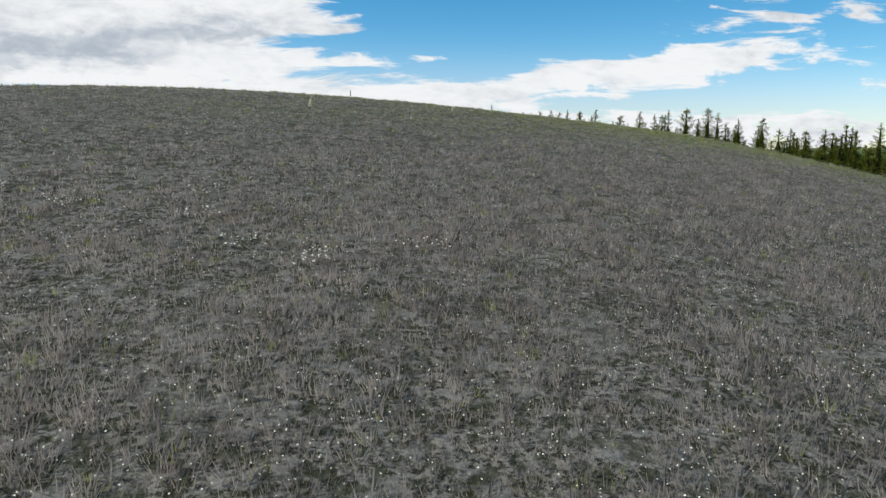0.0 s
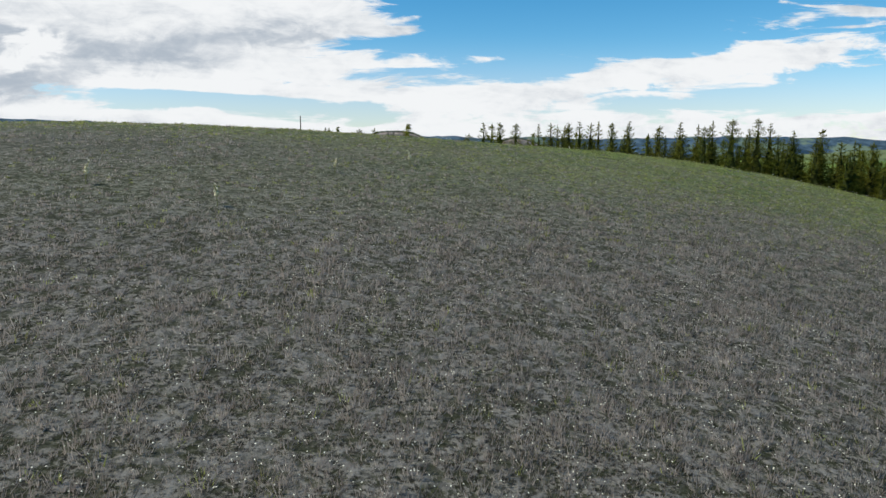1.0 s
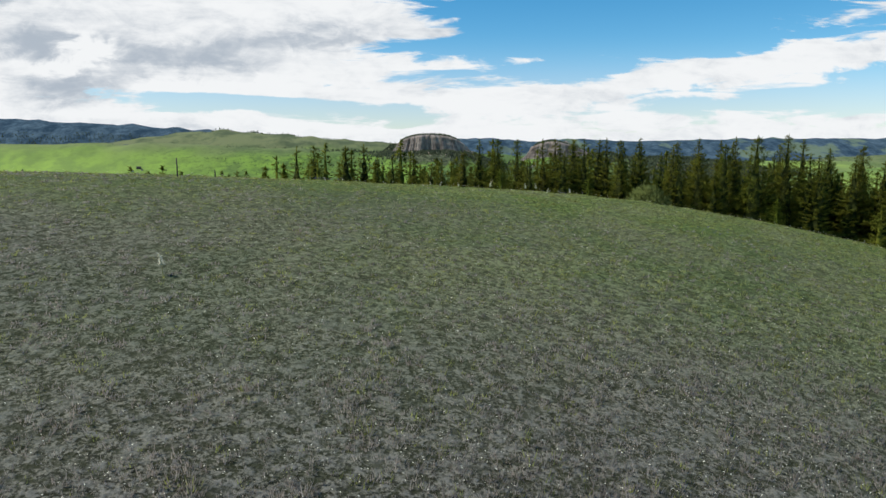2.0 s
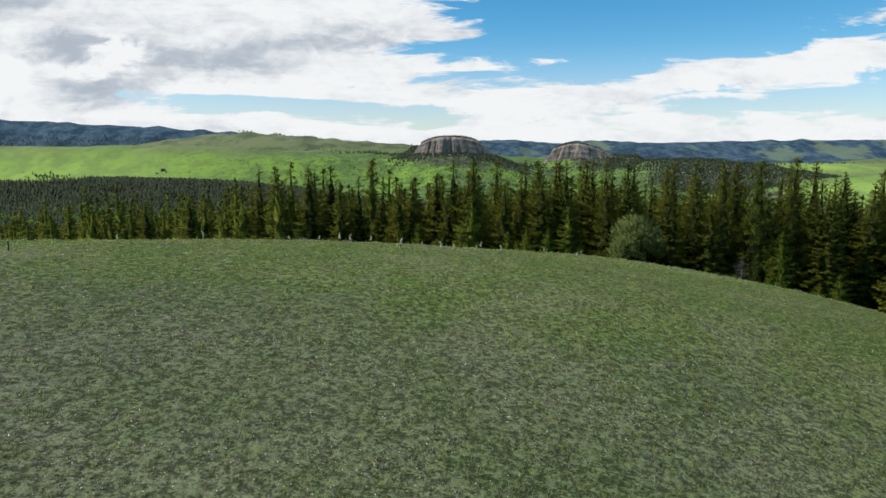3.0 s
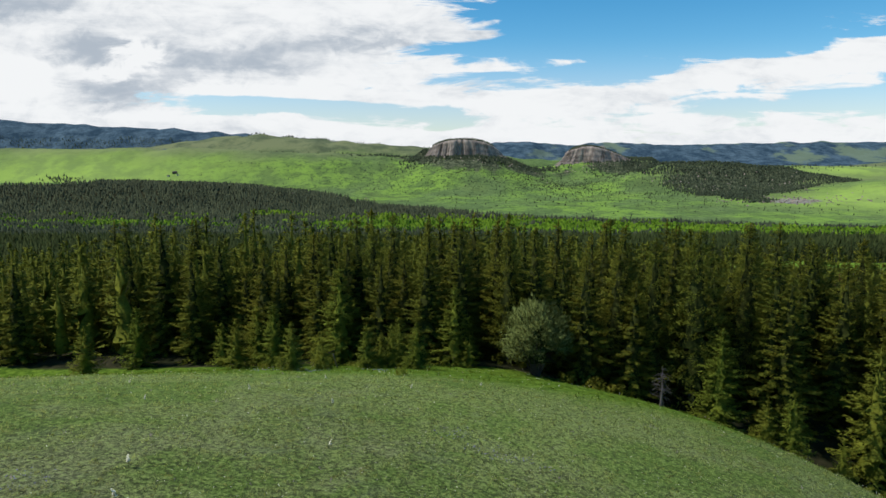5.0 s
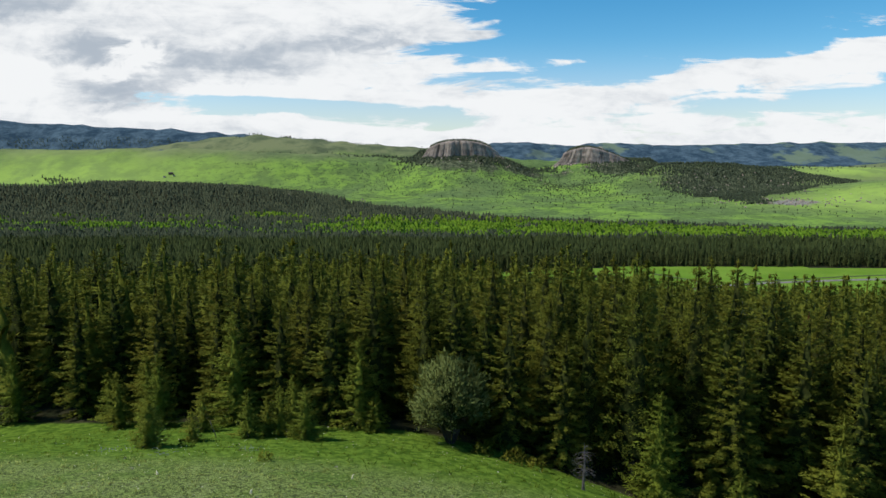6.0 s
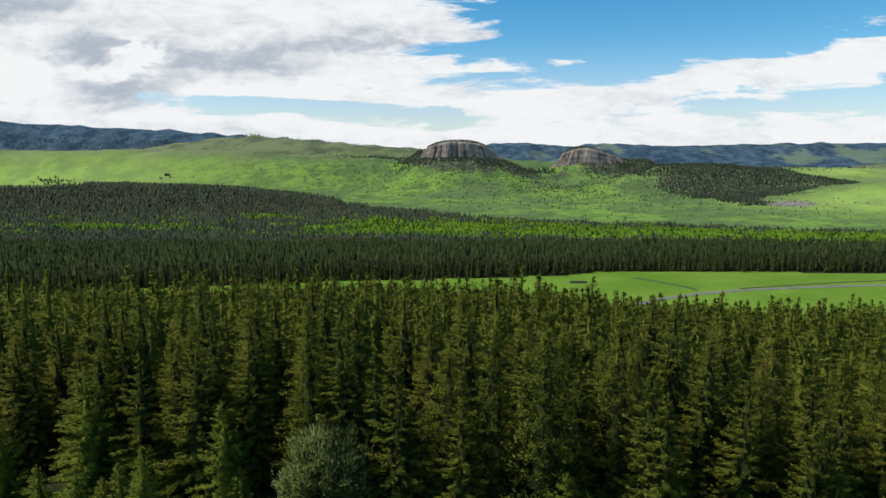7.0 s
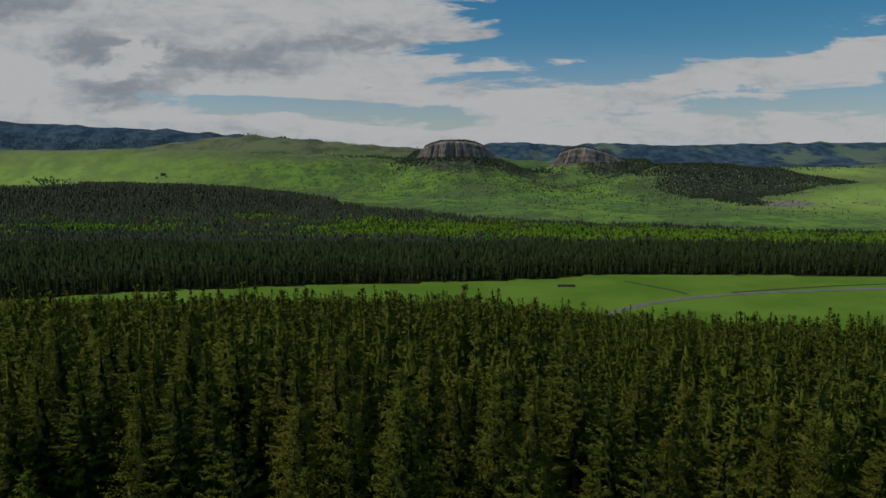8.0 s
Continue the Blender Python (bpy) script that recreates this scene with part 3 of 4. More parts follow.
def conifer(seed, h, wide, low, mat, label, whorls=32, per=9, bits=80, point=0.68, ragged=0.3, pine=False, name="fir_tree", group="trees of the near wood"):
    r = np.random.RandomState(seed)
    tree = new(name)
    tagged(tree, label, "tree", group)
    k = Kites()
    k.add(*tube([(0, 0, -0.5), (0.02, 0.01, h * 0.3), (-0.03, 0.03, h * 0.65), (0, 0, h * 0.98)], [0.022 * h * 0.65, 0.017 * h * 0.65, 0.010 * h * 0.65, 0.015]))
    for i in range(10):                    # bare lower limbs
        z, a, L = h * r.uniform(0.04, max(low, 0.14) + 0.06), r.uniform(0, 6.28), wide * r.uniform(0.3, 0.75)
        k.add(*tube([(0, 0, z), (math.cos(a) * L, math.sin(a) * L, z - 0.1 * L)], [0.035, 0.008], 3))
    part("trunk", k.mesh("trunk", M_BARK, False), tree)
    crown = conifer_crown(r, h, wide, low, whorls, per, bits, ragged, point, pine)
    if h < 10:                             # young trees get no painted shade inside
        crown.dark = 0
    part("crown", crown.mesh("crown", mat, up=0.7, rough=0.3), tree)
    return tree


def ground_at(x, y):
    return float(height(np.array([x]), np.array([y]))[0])


def stand(tree, x, y, turn, scale=1.0, lean=0.0):
    m = Matrix.Translation((x, y, ground_at(x, y) - 0.05)) @ pose(0, 0, 0, lean, 0, turn)
    c = copy_thing(tree, m)
    c.scale = (scale, scale, scale)
    return c


def scatter(x0, x1, y0, y1, gap, seed, jitter=0.42):
    r = np.random.RandomState(seed)
    gx, gy = np.meshgrid(np.arange(x0, x1, gap), np.arange(y0, y1, gap * 0.9))
    gx = gx + (np.arange(gx.shape[0])[:, None] % 2) * gap * 0.5
    x = gx.ravel() + r.uniform(-jitter, jitter, gx.size) * gap
    y = gy.ravel() + r.uniform(-jitter, jitter, gy.size) * gap
    return x, y


FIRS = [
    conifer(1, 17.5, 4.5, 0.03, M_NEEDLE, "dark green fir with a dense drooping crown"),
    conifer(2, 20.0, 4.7, 0.04, M_NEEDLE, "tall dark fir with olive branch tips", point=0.70),
    conifer(3, 16.0, 4.7, 0.02, M_NEEDLE, "broad green fir with low boughs"),
    conifer(4, 19.0, 3.9, 0.04, M_NEEDLE, "slim dark fir with a pointed top", point=0.85),
    conifer(5, 17.5, 4.3, 0.08, M_NEEDLE, "pine with a loose rounded olive crown", point=0.66, ragged=0.32, whorls=32, bits=84, pine=True, name="pine_tree"),
    conifer(6, 18.5, 4.4, 0.05, M_NEEDLE, "dark fir with gaps between its whorls", ragged=0.6, whorls=22),
    conifer(7, 20.5, 4.4, 0.08, M_NEEDLE, "tall pine with a ragged olive top", point=0.70, ragged=0.36, whorls=34, bits=84, pine=True, name="pine_tree"),
]
FIR_TALL = (17.5, 20.0, 16.0, 19.0, 17.5, 18.5, 20.5)
YOUNG = [
    conifer(11, 5.0, 2.0, 0.01, M_YOUNG, "young bright green fir at the edge of the wood", whorls=18, per=9, bits=42, name="young_fir_tree", group="young trees at the wood's edge"),
    conifer(12, 3.6, 1.5, 0.01, M_YOUNG, "small yellow-green fir on the grass", whorls=15, per=9, bits=34, name="young_fir_tree", group="young trees at the wood's edge"),
    conifer(13, 9.5, 3.0, 0.02, M_YOUNG, "half-grown bright fir before the dark wood", whorls=27, per=9, bits=50, name="young_fir_tree", group="young trees at the wood's edge"),
]
YOUNG_TALL = (5.0, 3.6, 9.5)
RED = conifer(21, 17.0, 3.4, 0.08, M_RED, "dying fir with rust-red needles", whorls=28, per=8, bits=26, name="red_fir_tree", group="")

# young trees standing out on the grass, then half-grown ones along the edge: kind, place, height
EDGE = [(0, -30.9, 48.6, 5.0), (1, -28.4, 51.7, 3.1), (1, -30.2, 59.1, 4.2), (0, -23.9, 54.2, 4.9), (1, -22.5, 55.4, 3.8), (0, -21.2, 55.6, 5.0), (0, -20.6, 58.6, 5.9), (0, -18.3, 53.6, 5.3),
        (1, -12.2, 58.9, 4.0), (2, -14.0, 60.2, 10.0), (2, -40.2, 68.6, 8.2), (0, -45.3, 69.4, 5.8), (2, -28.4, 64.4, 12.6), (2, 15.4, 53.4, 11.4), (0, 20.8, 48.0, 7.0), (0, 18.4, 48.6, 5.0),
        (2, 30.7, 50.0, 15.0), (0, 26.0, 47.5, 4.4), (2, -36.8, 64.0, 8.4), (0, -61.5, 65.0, 6.6), (0, -42.0, 65.0, 6.4), (2, -57, 70, 8.4), (2, 38, 43, 8.4), (0, 35, 40, 4.0), (2, 45, 38, 9.2)]
# grown trees that stand out of the wood: kind, place, height of the top above the datum
GROWN = [(0, -32.0, 70.0, 146.2), (1, -22.4, 70.4, 148.0), (3, -0.6, 62.6, 148.8), (6, 10.2, 61.3, 150.2), (4, 14.5, 59.0, 151.5), (6, 21.8, 62.0, 151.8), (1, 4.3, 69.2, 150.0),
         (4, 24.7, 61.6, 145.2), (6, 33.9, 60.7, 147.0), (3, 36.0, 89.6, 141.8), (5, 1.2, 77.4, 150.8), (1, -58.0, 93.5, 149.3), (6, -62.6, 80.0, 150.3), (0, -76.0, 74.2, 145.6), (2, -84.0, 75.7, 144.6), (3, -50.0, 72.0, 148.0), (1, -47.3, 76.0, 148.6),
         (0, -56.0, 77.5, 150.2), (3, -43.5, 79.0, 148.6), (1, -38.0, 76.5, 147.9), (5, -67.0, 85.0, 150.0), (0, -53.0, 83.0, 150.4)]
used = [(-4.0, 57.6, 3.4), (42.5, 77.3, 2.6), (40.8, 72.0, 3.0), (39.0, 67.0, 2.4), (34.0, 78.0, 1.5), (6.9, 48.0, 1.5)]
for k, x, y, tall in EDGE:
    stand(YOUNG[k], x, y, rs.uniform(0, 360), tall / YOUNG_TALL[k])
    used.append((x, y, 0.26 * tall))
for k, x, y, tall in GROWN:
    stand(FIRS[k], x, y, rs.uniform(0, 360), (tall - ground_at(x, y)) / FIR_TALL[k], rs.uniform(-1, 1))
    used.append((x, y, 2.2))
stand(RED, 42.5, 77.3, 40, (143.0 - ground_at(42.5, 77.3)) / 17.0)


def tree_size(x, y):
    """Trees are lower along the edge and down the eastern slope."""
    edge = 0.80 + 0.24 * smooth(y - wood_edge(x), 0, 12)
    return edge * (1.0 - 0.08 * smooth(-x, 45, 75) * (1 - smooth(y, 130, 200))) * (1 - 0.18 * smooth(x, 20, 50) * smooth(y, 52, 85))


near_x, near_y = scatter(-150, 190, -30, 330, 4.7, 31)
ok = in_wood(near_x, near_y) & (near_y > wood_edge(near_x) + 1.0 + 2.5 * rs.uniform(0, 1, near_x.size)) & (np.abs(near_x + 8) < 0.80 * (near_y + 42))
near_x, near_y = near_x[ok], near_y[ok]
clash = np.zeros(near_x.size, bool)
for ux, uy, ur in used:
    clash |= np.hypot(near_x - ux, near_y - uy) < ur + 0.9
near_x, near_y = near_x[~clash], near_y[~clash]
order = np.argsort(np.hypot((near_x + 2) * 0.72, near_y - 20))
first, rest = order[:120], order[120:]
for i in first:
    k = rs.choice(len(FIRS), p=[0.21, 0.17, 0.16, 0.17, 0.10, 0.12, 0.07] if near_x[i] > 0 else [0.22, 0.18, 0.16, 0.16, 0.07, 0.15, 0.06])
    turn = rs.uniform(0, 360)
    size = tree_size(near_x[i], near_y[i]) * rs.choice([0.80, 0.90, 0.96, 1.01, 1.06]) * rs.uniform(0.96, 1.04)
    size = min(size, (151.4 - ground_at(near_x[i], near_y[i])) / FIR_TALL[k])      # no lone spires over the canopy
    stand(FIRS[k], near_x[i], near_y[i], turn, size, rs.uniform(-1.5, 1.5))
for t in FIRS + YOUNG + [RED]:
    for o in (*t.children_recursive, t):
        bpy.data.objects.remove(o)


def simple_tree(r, h, wide, boughs, bits, levels):
    """A tree for the distance: short boughs of a few sprays round a dark spindle."""
    k = Kites()

    def reach_at(t):
        return wide * np.maximum(0.07, (1 - t) ** 0.75)

    k.add(*spindle(r, h, 0.04, reach_at, 0.40, levels // 2 + 2, 5))
    n = levels * boughs
    t = np.repeat((np.arange(levels) + 0.3) / levels, boughs) + r.uniform(-0.04, 0.04, n)
    t = np.clip(t, 0, 1)
    a = r.uniform(0, 6.28, n)
    reach = reach_at(t) * r.uniform(0.75, 1.15, n)
    t, a, reach = (np.repeat(q, bits) for q in (t, a, reach))
    m = n * bits
    s = r.uniform(0.35, 1.0, m)
    a = a + r.normal(0, 0.16, m)
    out = np.stack([np.cos(a), np.sin(a), 0 * a], 1)
    base = out * (reach * s)[:, None]
    base[:, 2] = h * (0.05 + 0.93 * t) - 0.22 * reach * s + r.normal(0, 0.15, m)
    swing = r.normal(0, 0.7, m)
    across = np.stack([-np.sin(a), np.cos(a), 0 * a], 1)
    way = out * np.cos(swing)[:, None] + across * np.sin(swing)[:, None]
    way[:, 2] = r.uniform(-0.3, 0.6, m)
    side = across * np.cos(swing)[:, None] - out * np.sin(swing)[:, None]
    side[:, 2] += r.uniform(-0.8, 0.8, m)
    size = wide * 0.30 * (0.5 + 0.5 * reach / wide) * r.uniform(0.7, 1.4, m) * (3.0 / bits) ** 0.35
    k.add(*tufts(base, way, side, size, size * 0.50))
    top = np.array([[0, 0, h * 0.92], [0, 0, h * 0.92]])
    k.add(*sprays(top, np.array([[0.0, 0, 1], [0, 0, 1.0]]), np.array([[1.0, 0, 0], [0, 1.0, 0]]), np.full(2, h * 0.07), np.full(2, wide * 0.16), np.zeros(2)))
    return np.concatenate(k.v), np.concatenate(k.t), k.dark


def cone_tree(r, h, wide, sides=5, skirts=((0.05, 0.72, 1.0), (0.36, 0.90, 0.80), (0.62, 1.0, 0.48))):
    """Two ragged skirts and a tip, for trees far off."""
    v, f = [], []
    for z0, z1, w in skirts:
        s = len(v)
        a = np.arange(sides) * 6.283 / sides + r.uniform(0, 6)
        for q in a:
            ww = wide * w * r.uniform(0.75, 1.2)
            v.append((math.cos(q) * ww, math.sin(q) * ww, h * (z0 + r.uniform(-0.04, 0.04))))
        v.append((0, 0, h * z1))
        f += [(s + j, s + (j + 1) % sides, s + sides) for j in range(sides)]
    return np.array(v), np.array(f), 0


def puff_tree(r, h, wide):
    """A rounded leafy tree far off: an uneven crown of lobes."""
    bm = bmesh.new()
    bmesh.ops.create_icosphere(bm, subdivisions=1, radius=1.0)
    v = np.array([tuple(p.co) for p in bm.verts])
    f = np.array([[q.index for q in p.verts] for p in bm.faces])
    bm.free()
    v = v * r.uniform(0.72, 1.2, (len(v), 1)) * [wide, wide, h * 0.42]
    v[:, 2] += h * 0.56
    return v, f, 0


def plant(name, kinds, x, y, z, size, mat, label, category, seed):
    """Many trees as one mass, each turned and sized by itself."""
    r = np.random.RandomState(seed)
    pick = r.randint(0, len(kinds), len(x))
    vs, fs, ns, dark, n = [], [], [], [], 0
    for k, (v, f, inner) in enumerate(kinds):
        soft = round_normals(v, 0, 0.6, 0.3, seed + k)
        i = np.where(pick == k)[0]
        if not len(i):
            continue
        a = r.uniform(0, 6.28, len(i))
        c, s = np.cos(a)[:, None], np.sin(a)[:, None]
        sc = size[i][:, None]
        w = np.stack([(v[:, 0] * c - v[:, 1] * s) * sc + x[i][:, None], (v[:, 0] * s + v[:, 1] * c) * sc + y[i][:, None], v[:, 2] * sc * r.uniform(0.88, 1.12, (len(i), 1)) + z[i][:, None]], 2)
        fs.append((f[None] + (np.arange(len(i)) * len(v))[:, None, None] + n).reshape(-1, 3))
        dark.append(np.tile(np.arange(len(f)) < inner, len(i)))
        vs.append(w.reshape(-1, 3))
        ns.append(np.stack([soft[:, 0] * c - soft[:, 1] * s, soft[:, 0] * s + soft[:, 1] * c, np.repeat(soft[None, :, 2], len(i), 0)], 2).reshape(-1, 3))
        n += len(i) * len(v)
    me = raw_mesh(name, np.concatenate(vs), np.concatenate(fs), True, np.concatenate(ns))
    me.materials.append(mat)
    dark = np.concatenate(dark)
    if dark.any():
        shade_faces(me, dark)
    return tagged(new(name, me), label, category, kind="stuff")


rr = np.random.RandomState(5)
MID = [simple_tree(rr, rr.uniform(16.0, 20.5), rr.uniform(3.7, 4.5), 6, 4, 14) for _ in range(6)]
FAR = [simple_tree(rr, rr.uniform(14.5, 17.5), rr.uniform(3.5, 4.2), 6, 3, 9) for _ in range(6)]
SLIM = [cone_tree(rr, rr.uniform(12.5, 16), rr.uniform(2.6, 3.3)) for _ in range(6)]
BLUNT = [cone_tree(rr, rr.uniform(12, 16), rr.uniform(3.6, 4.6), 5, ((0.05, 0.85, 1.0), (0.40, 1.0, 0.70))) for _ in range(6)]
PUFF = [puff_tree(rr, rr.uniform(11, 15), rr.uniform(2.8, 4.0)) for _ in range(5)]
x, y = near_x[rest], near_y[rest]
plant("wood", MID, x[y < 185], y[y < 185], height(x[y < 185], y[y < 185]), rr.uniform(0.82, 1.04, (y < 185).sum()) * tree_size(x[y < 185], y[y < 185]), M_NEEDLE, "dense dark fir wood running down the hillside", "forest", 40)
x, y = x[y >= 185], y[y >= 185]
plant("wood", FAR, x, y, height(x, y), rr.uniform(0.78, 1.1, len(x)) * tree_size(x, y), M_NEEDLE, "dense dark fir wood running down the hillside", "forest", 41)
x, y = scatter(-420, 520, 150, 460, 5.0, 32)
ok = in_wood(x, y) & (y < meadow_near(x) + 2) & (np.abs(x) < 0.85 * y + 60) & ((x < -140) | (x > 190) | (y > 330))
x, y = x[ok], y[ok]
plant("wood", SLIM, x, y, height(x, y), rr.uniform(0.75, 1.1, len(x)), M_NEEDLE, "dark fir wood above the valley meadow", "forest", 42)


def aspen(x, y):
    """Where the bright leafy groves stand among the firs."""
    band = np.exp(-((y - line(x, [(-700, 1420), (-250, 1390), (0, 1340), (300, 1240), (600, 1100), (900, 990), (1400, 900)])) / 230) ** 2)
    far = np.exp(-(((x + 700) / 190) ** 2 + ((y - 1400) / 55) ** 2)) + 0.8 * np.exp(-(((x + 430) / 70) ** 2 + ((y - 1660) / 70) ** 2))
    return band * smooth(x, -330, -120) + 0.8 * far + (1.0 * wave(x, 1.8 * y, 170, 90) + 0.55 * wave(x, 1.5 * y, 60, 91)) * smooth(band + far, 0.1, 0.4)


for y0, y1, gap, tall, seed in ((420, 900, 6.2, 1.05, 33), (900, 1450, 8.0, 1.0, 34), (1450, 2320, 10.5, 0.92, 35)):
    x, y = scatter(-0.85 * y1 - 100, 0.85 * y1 + 100, y0, y1, gap, seed)
    ok = in_wood(x, y) & (y > meadow_far(x)) & (np.abs(x) < 0.78 * y + 60)
    x, y = x[ok], y[ok]
    leafy = aspen(x, y) + rr.uniform(-0.16, 0.16, len(x)) > 0.44
    z = height(x, y)
    if y0 < 600:                                          # the front rows above the meadow
        front = ~leafy & (y < meadow_far(x) + 34) & (np.abs(x) < 460)
        plant("valley_wood", FAR, x[front], y[front], z[front], rr.uniform(0.72, 1.12, front.sum()), M_FIR, "front rows of the dark wood along the meadow", "forest", 46)
        x, y, z, leafy = x[~front], y[~front], z[~front], leafy[~front]
    plant("valley_wood", SLIM if y0 < 600 else BLUNT, x[~leafy], y[~leafy], z[~leafy], rr.uniform(0.8, 1.2, (~leafy).sum()) * tall, M_FIR if y0 < 600 else M_FAR_HAZED, "dark conifer wood filling the valley", "forest", seed + 10)
    if leafy.sum() > 3:
        plant("aspen_grove", PUFF, x[leafy], y[leafy], z[leafy], rr.uniform(0.8, 1.2, leafy.sum()) * tall, M_ASPEN, "bright spring-green aspen grove among dark firs", "grove", seed + 20)

# ---------------------------------------------------------------- the silver bush, the snag and small things by the wood


def silver_bush(x, y):
    """A broad, rounded, many-stemmed willow with upright silvery sprays."""
    r = np.random.RandomState(77)
    bush = new("willow_bush")
    wood, leaf = Kites(), Kites()
    for i in range(30):                                   # stems fanning from the root
        a, up = r.uniform(0, 6.28), r.uniform(0.1, 1.0)
        end = np.array([math.cos(a) * 3.7 * math.cos(up * 1.35), math.sin(a) * 3.7 * math.cos(up * 1.35), 3.4 + 4.3 * math.sin(up * 1.35)])
        mid = end * np.array([0.4, 0.4, 0.45])
        wood.add(*tube([(math.cos(a) * 0.25, math.sin(a) * 0.25, -0.3), tuple(mid), tuple(end * 0.95)], [0.10, 0.06, 0.015], 4))
    core = lambda t: 3.3 * math.sqrt(max(0.02, 1 - (1.7 * t - 0.7) ** 2))
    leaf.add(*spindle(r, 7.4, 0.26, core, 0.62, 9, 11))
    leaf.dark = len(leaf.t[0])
    n = 15000                                             # upright sprays all over the dome, in bunches
    bunch = r.normal(0, 1, (170, 3))
    bunch /= np.linalg.norm(bunch, axis=1)[:, None]
    bunch[:, 2] = np.where(bunch[:, 2] < -0.45, -bunch[:, 2], bunch[:, 2])
    bunch *= r.uniform(0.78, 1.05, (170, 1))
    pick = r.randint(0, 170, n)
    unit = bunch[pick] * (1 - 0.35 * r.uniform(0, 1, n) ** 2)[:, None] + r.normal(0, 0.075, (n, 3))
    base = unit * np.array([3.9, 3.9, 4.2]) + np.array([0, 0, 4.5])
    base[:, 2] = np.maximum(base[:, 2], 0.4)
    way = unit * 0.75 + np.array([0, 0, 0.65]) + r.normal(0, 0.22, (n, 3))
    side = np.cross(way, r.normal(0, 1, (n, 3)))
    side /= np.linalg.norm(side, axis=1)[:, None]
    size = r.uniform(0.14, 0.36, n)
    leaf.add(*tufts(base, way, side, size, size * 0.60))
    part("stem", wood.mesh("stem", M_BARK, False), bush)
    part("foliage", leaf.mesh("foliage", M_WILLOW, up=0.8), bush)
    bush.location = (x, y, ground_at(x, y))
    tagged(bush, "rounded silvery grey-green willow bush before dark firs", "bush")


silver_bush(-4.5, 57.4)


def snag(x, y, h, seed, label):
    r = np.random.RandomState(seed)
    k = Kites()
    k.add(*tube([(0, 0, -0.3), (0.1, 0.05, h * 0.5), (0.05, 0.2, h)], [0.14, 0.09, 0.02], 6))
    twigs = Kites()
    for i in range(46):
        z, a = h * r.uniform(0.15, 0.95), r.uniform(0, 6.28)
        L = r.uniform(0.5, 1.7) * (1.1 - 0.4 * z / h)
        tip = (math.cos(a) * L, math.sin(a) * L, z + r.uniform(-0.5, 0.35) * L)
        twigs.add(*tube([(0.05, 0.08, z), (tip[0] * 0.5, tip[1] * 0.5, z + 0.1), tip], [0.03, 0.018, 0.005], 3))
        for _ in range(3):
            f = r.uniform(0.4, 0.9)
            b = (tip[0] * f, tip[1] * f, z + (tip[2] - z) * f)
            twigs.add(*tube([b, (b[0] + r.uniform(-0.4, 0.4), b[1] + r.uniform(-0.4, 0.4), b[2] + r.uniform(-0.35, 0.25))], [0.012, 0.004], 3))
    t = new("dead_tree")
    part("trunk", k.mesh("trunk", M_DEAD, False), t)
    tagged(part("branches", twigs.mesh("branches", M_DEAD, False), t), kind="stuff")
    t.location = (x, y, ground_at(x, y))
    tagged(t, label, "dead tree")


snag(6.9, 47.6, 4.2, 5, "bare grey dead tree with a tangle of twigs")
snag(34.0, 78.0, 15.5, 6, "tall bare grey snag among living firs")


def stake(x, y, h, lean, turn, name, label, mat):
    k = Kites()
    k.add(*tube([(0, 0, -0.3), (0.01, 0, h * 0.5), (0.0, 0.01, h), (0, 0.01, h + 0.02)], [0.05, 0.046, 0.042, 0.005], 7))
    ob = new(name, k.mesh(name, mat, False))
    ob.matrix_world = Matrix.Translation((x, y, ground_at(x, y))) @ pose(0, 0, 0, lean, 0, turn)
    tagged(ob, label, "post")


stake(-60.5, -3.6, 1.25, 0, 0, "stake", "thin weathered stake on the grassy hilltop", M_TIMBER)
stake(-58.6, -1.5, 0.5, 4, 30, "stake", "short weathered stub of a post on the hilltop", M_TIMBER)
stake(-27.2, 54.4, 1.9, 16, -60, "leaning_pole", "thin leaning pole in the grass by the wood", M_DEAD)


def shrub(x, y, size, seed, mat, label):
    r = np.random.RandomState(seed)
    k = Kites()
    n = 150
    a, up = r.uniform(0, 6.28, n), r.uniform(0, 1, n)
    rad = np.sqrt(r.uniform(0.05, 1, n)) * size * (1 - 0.4 * up)
    base = np.stack([np.cos(a) * rad, np.sin(a) * rad, up * size * 0.8], 1)
    way = np.stack([np.cos(a) * 0.6, np.sin(a) * 0.6, 0.6 + 0 * a], 1) + r.normal(0, 0.3, (n, 3))
    side = np.cross(way, r.normal(0, 1, (n, 3)))
    side /= np.linalg.norm(side, axis=1)[:, None]
    L = r.uniform(0.2, 0.4, n) * size
    k.add(*sprays(base, way, side, L, L * 0.5, 0 * L))
    ob = new("low_shrub", k.mesh("low_shrub", mat, up=0.8))
    ob.location = (x, y, ground_at(x, y))
    tagged(ob, label, "shrub", "low shrubs by the wood")


for i, (x, y, sz) in enumerate([(-19.3, 43.3, 0.7), (-27.9, 49.0, 0.75), (-1.5, 54.3, 1.2), (1.5, 53.2, 1.3), (3.6, 52.0, 1.1), (0.0, 55.5, 1.6), (-37.0, 60.5, 0.7), (-26.0, 60.5, 0.6)]):
    shrub(x, y, sz, 300 + i, M_YOUNG if i < 2 else M_NEEDLE, "low green shrub on the grass" if i < 2 else "low dark olive shrub at the foot of the firs")

# ---------------------------------------------------------------- the far slopes: buttes, groves, shrubs


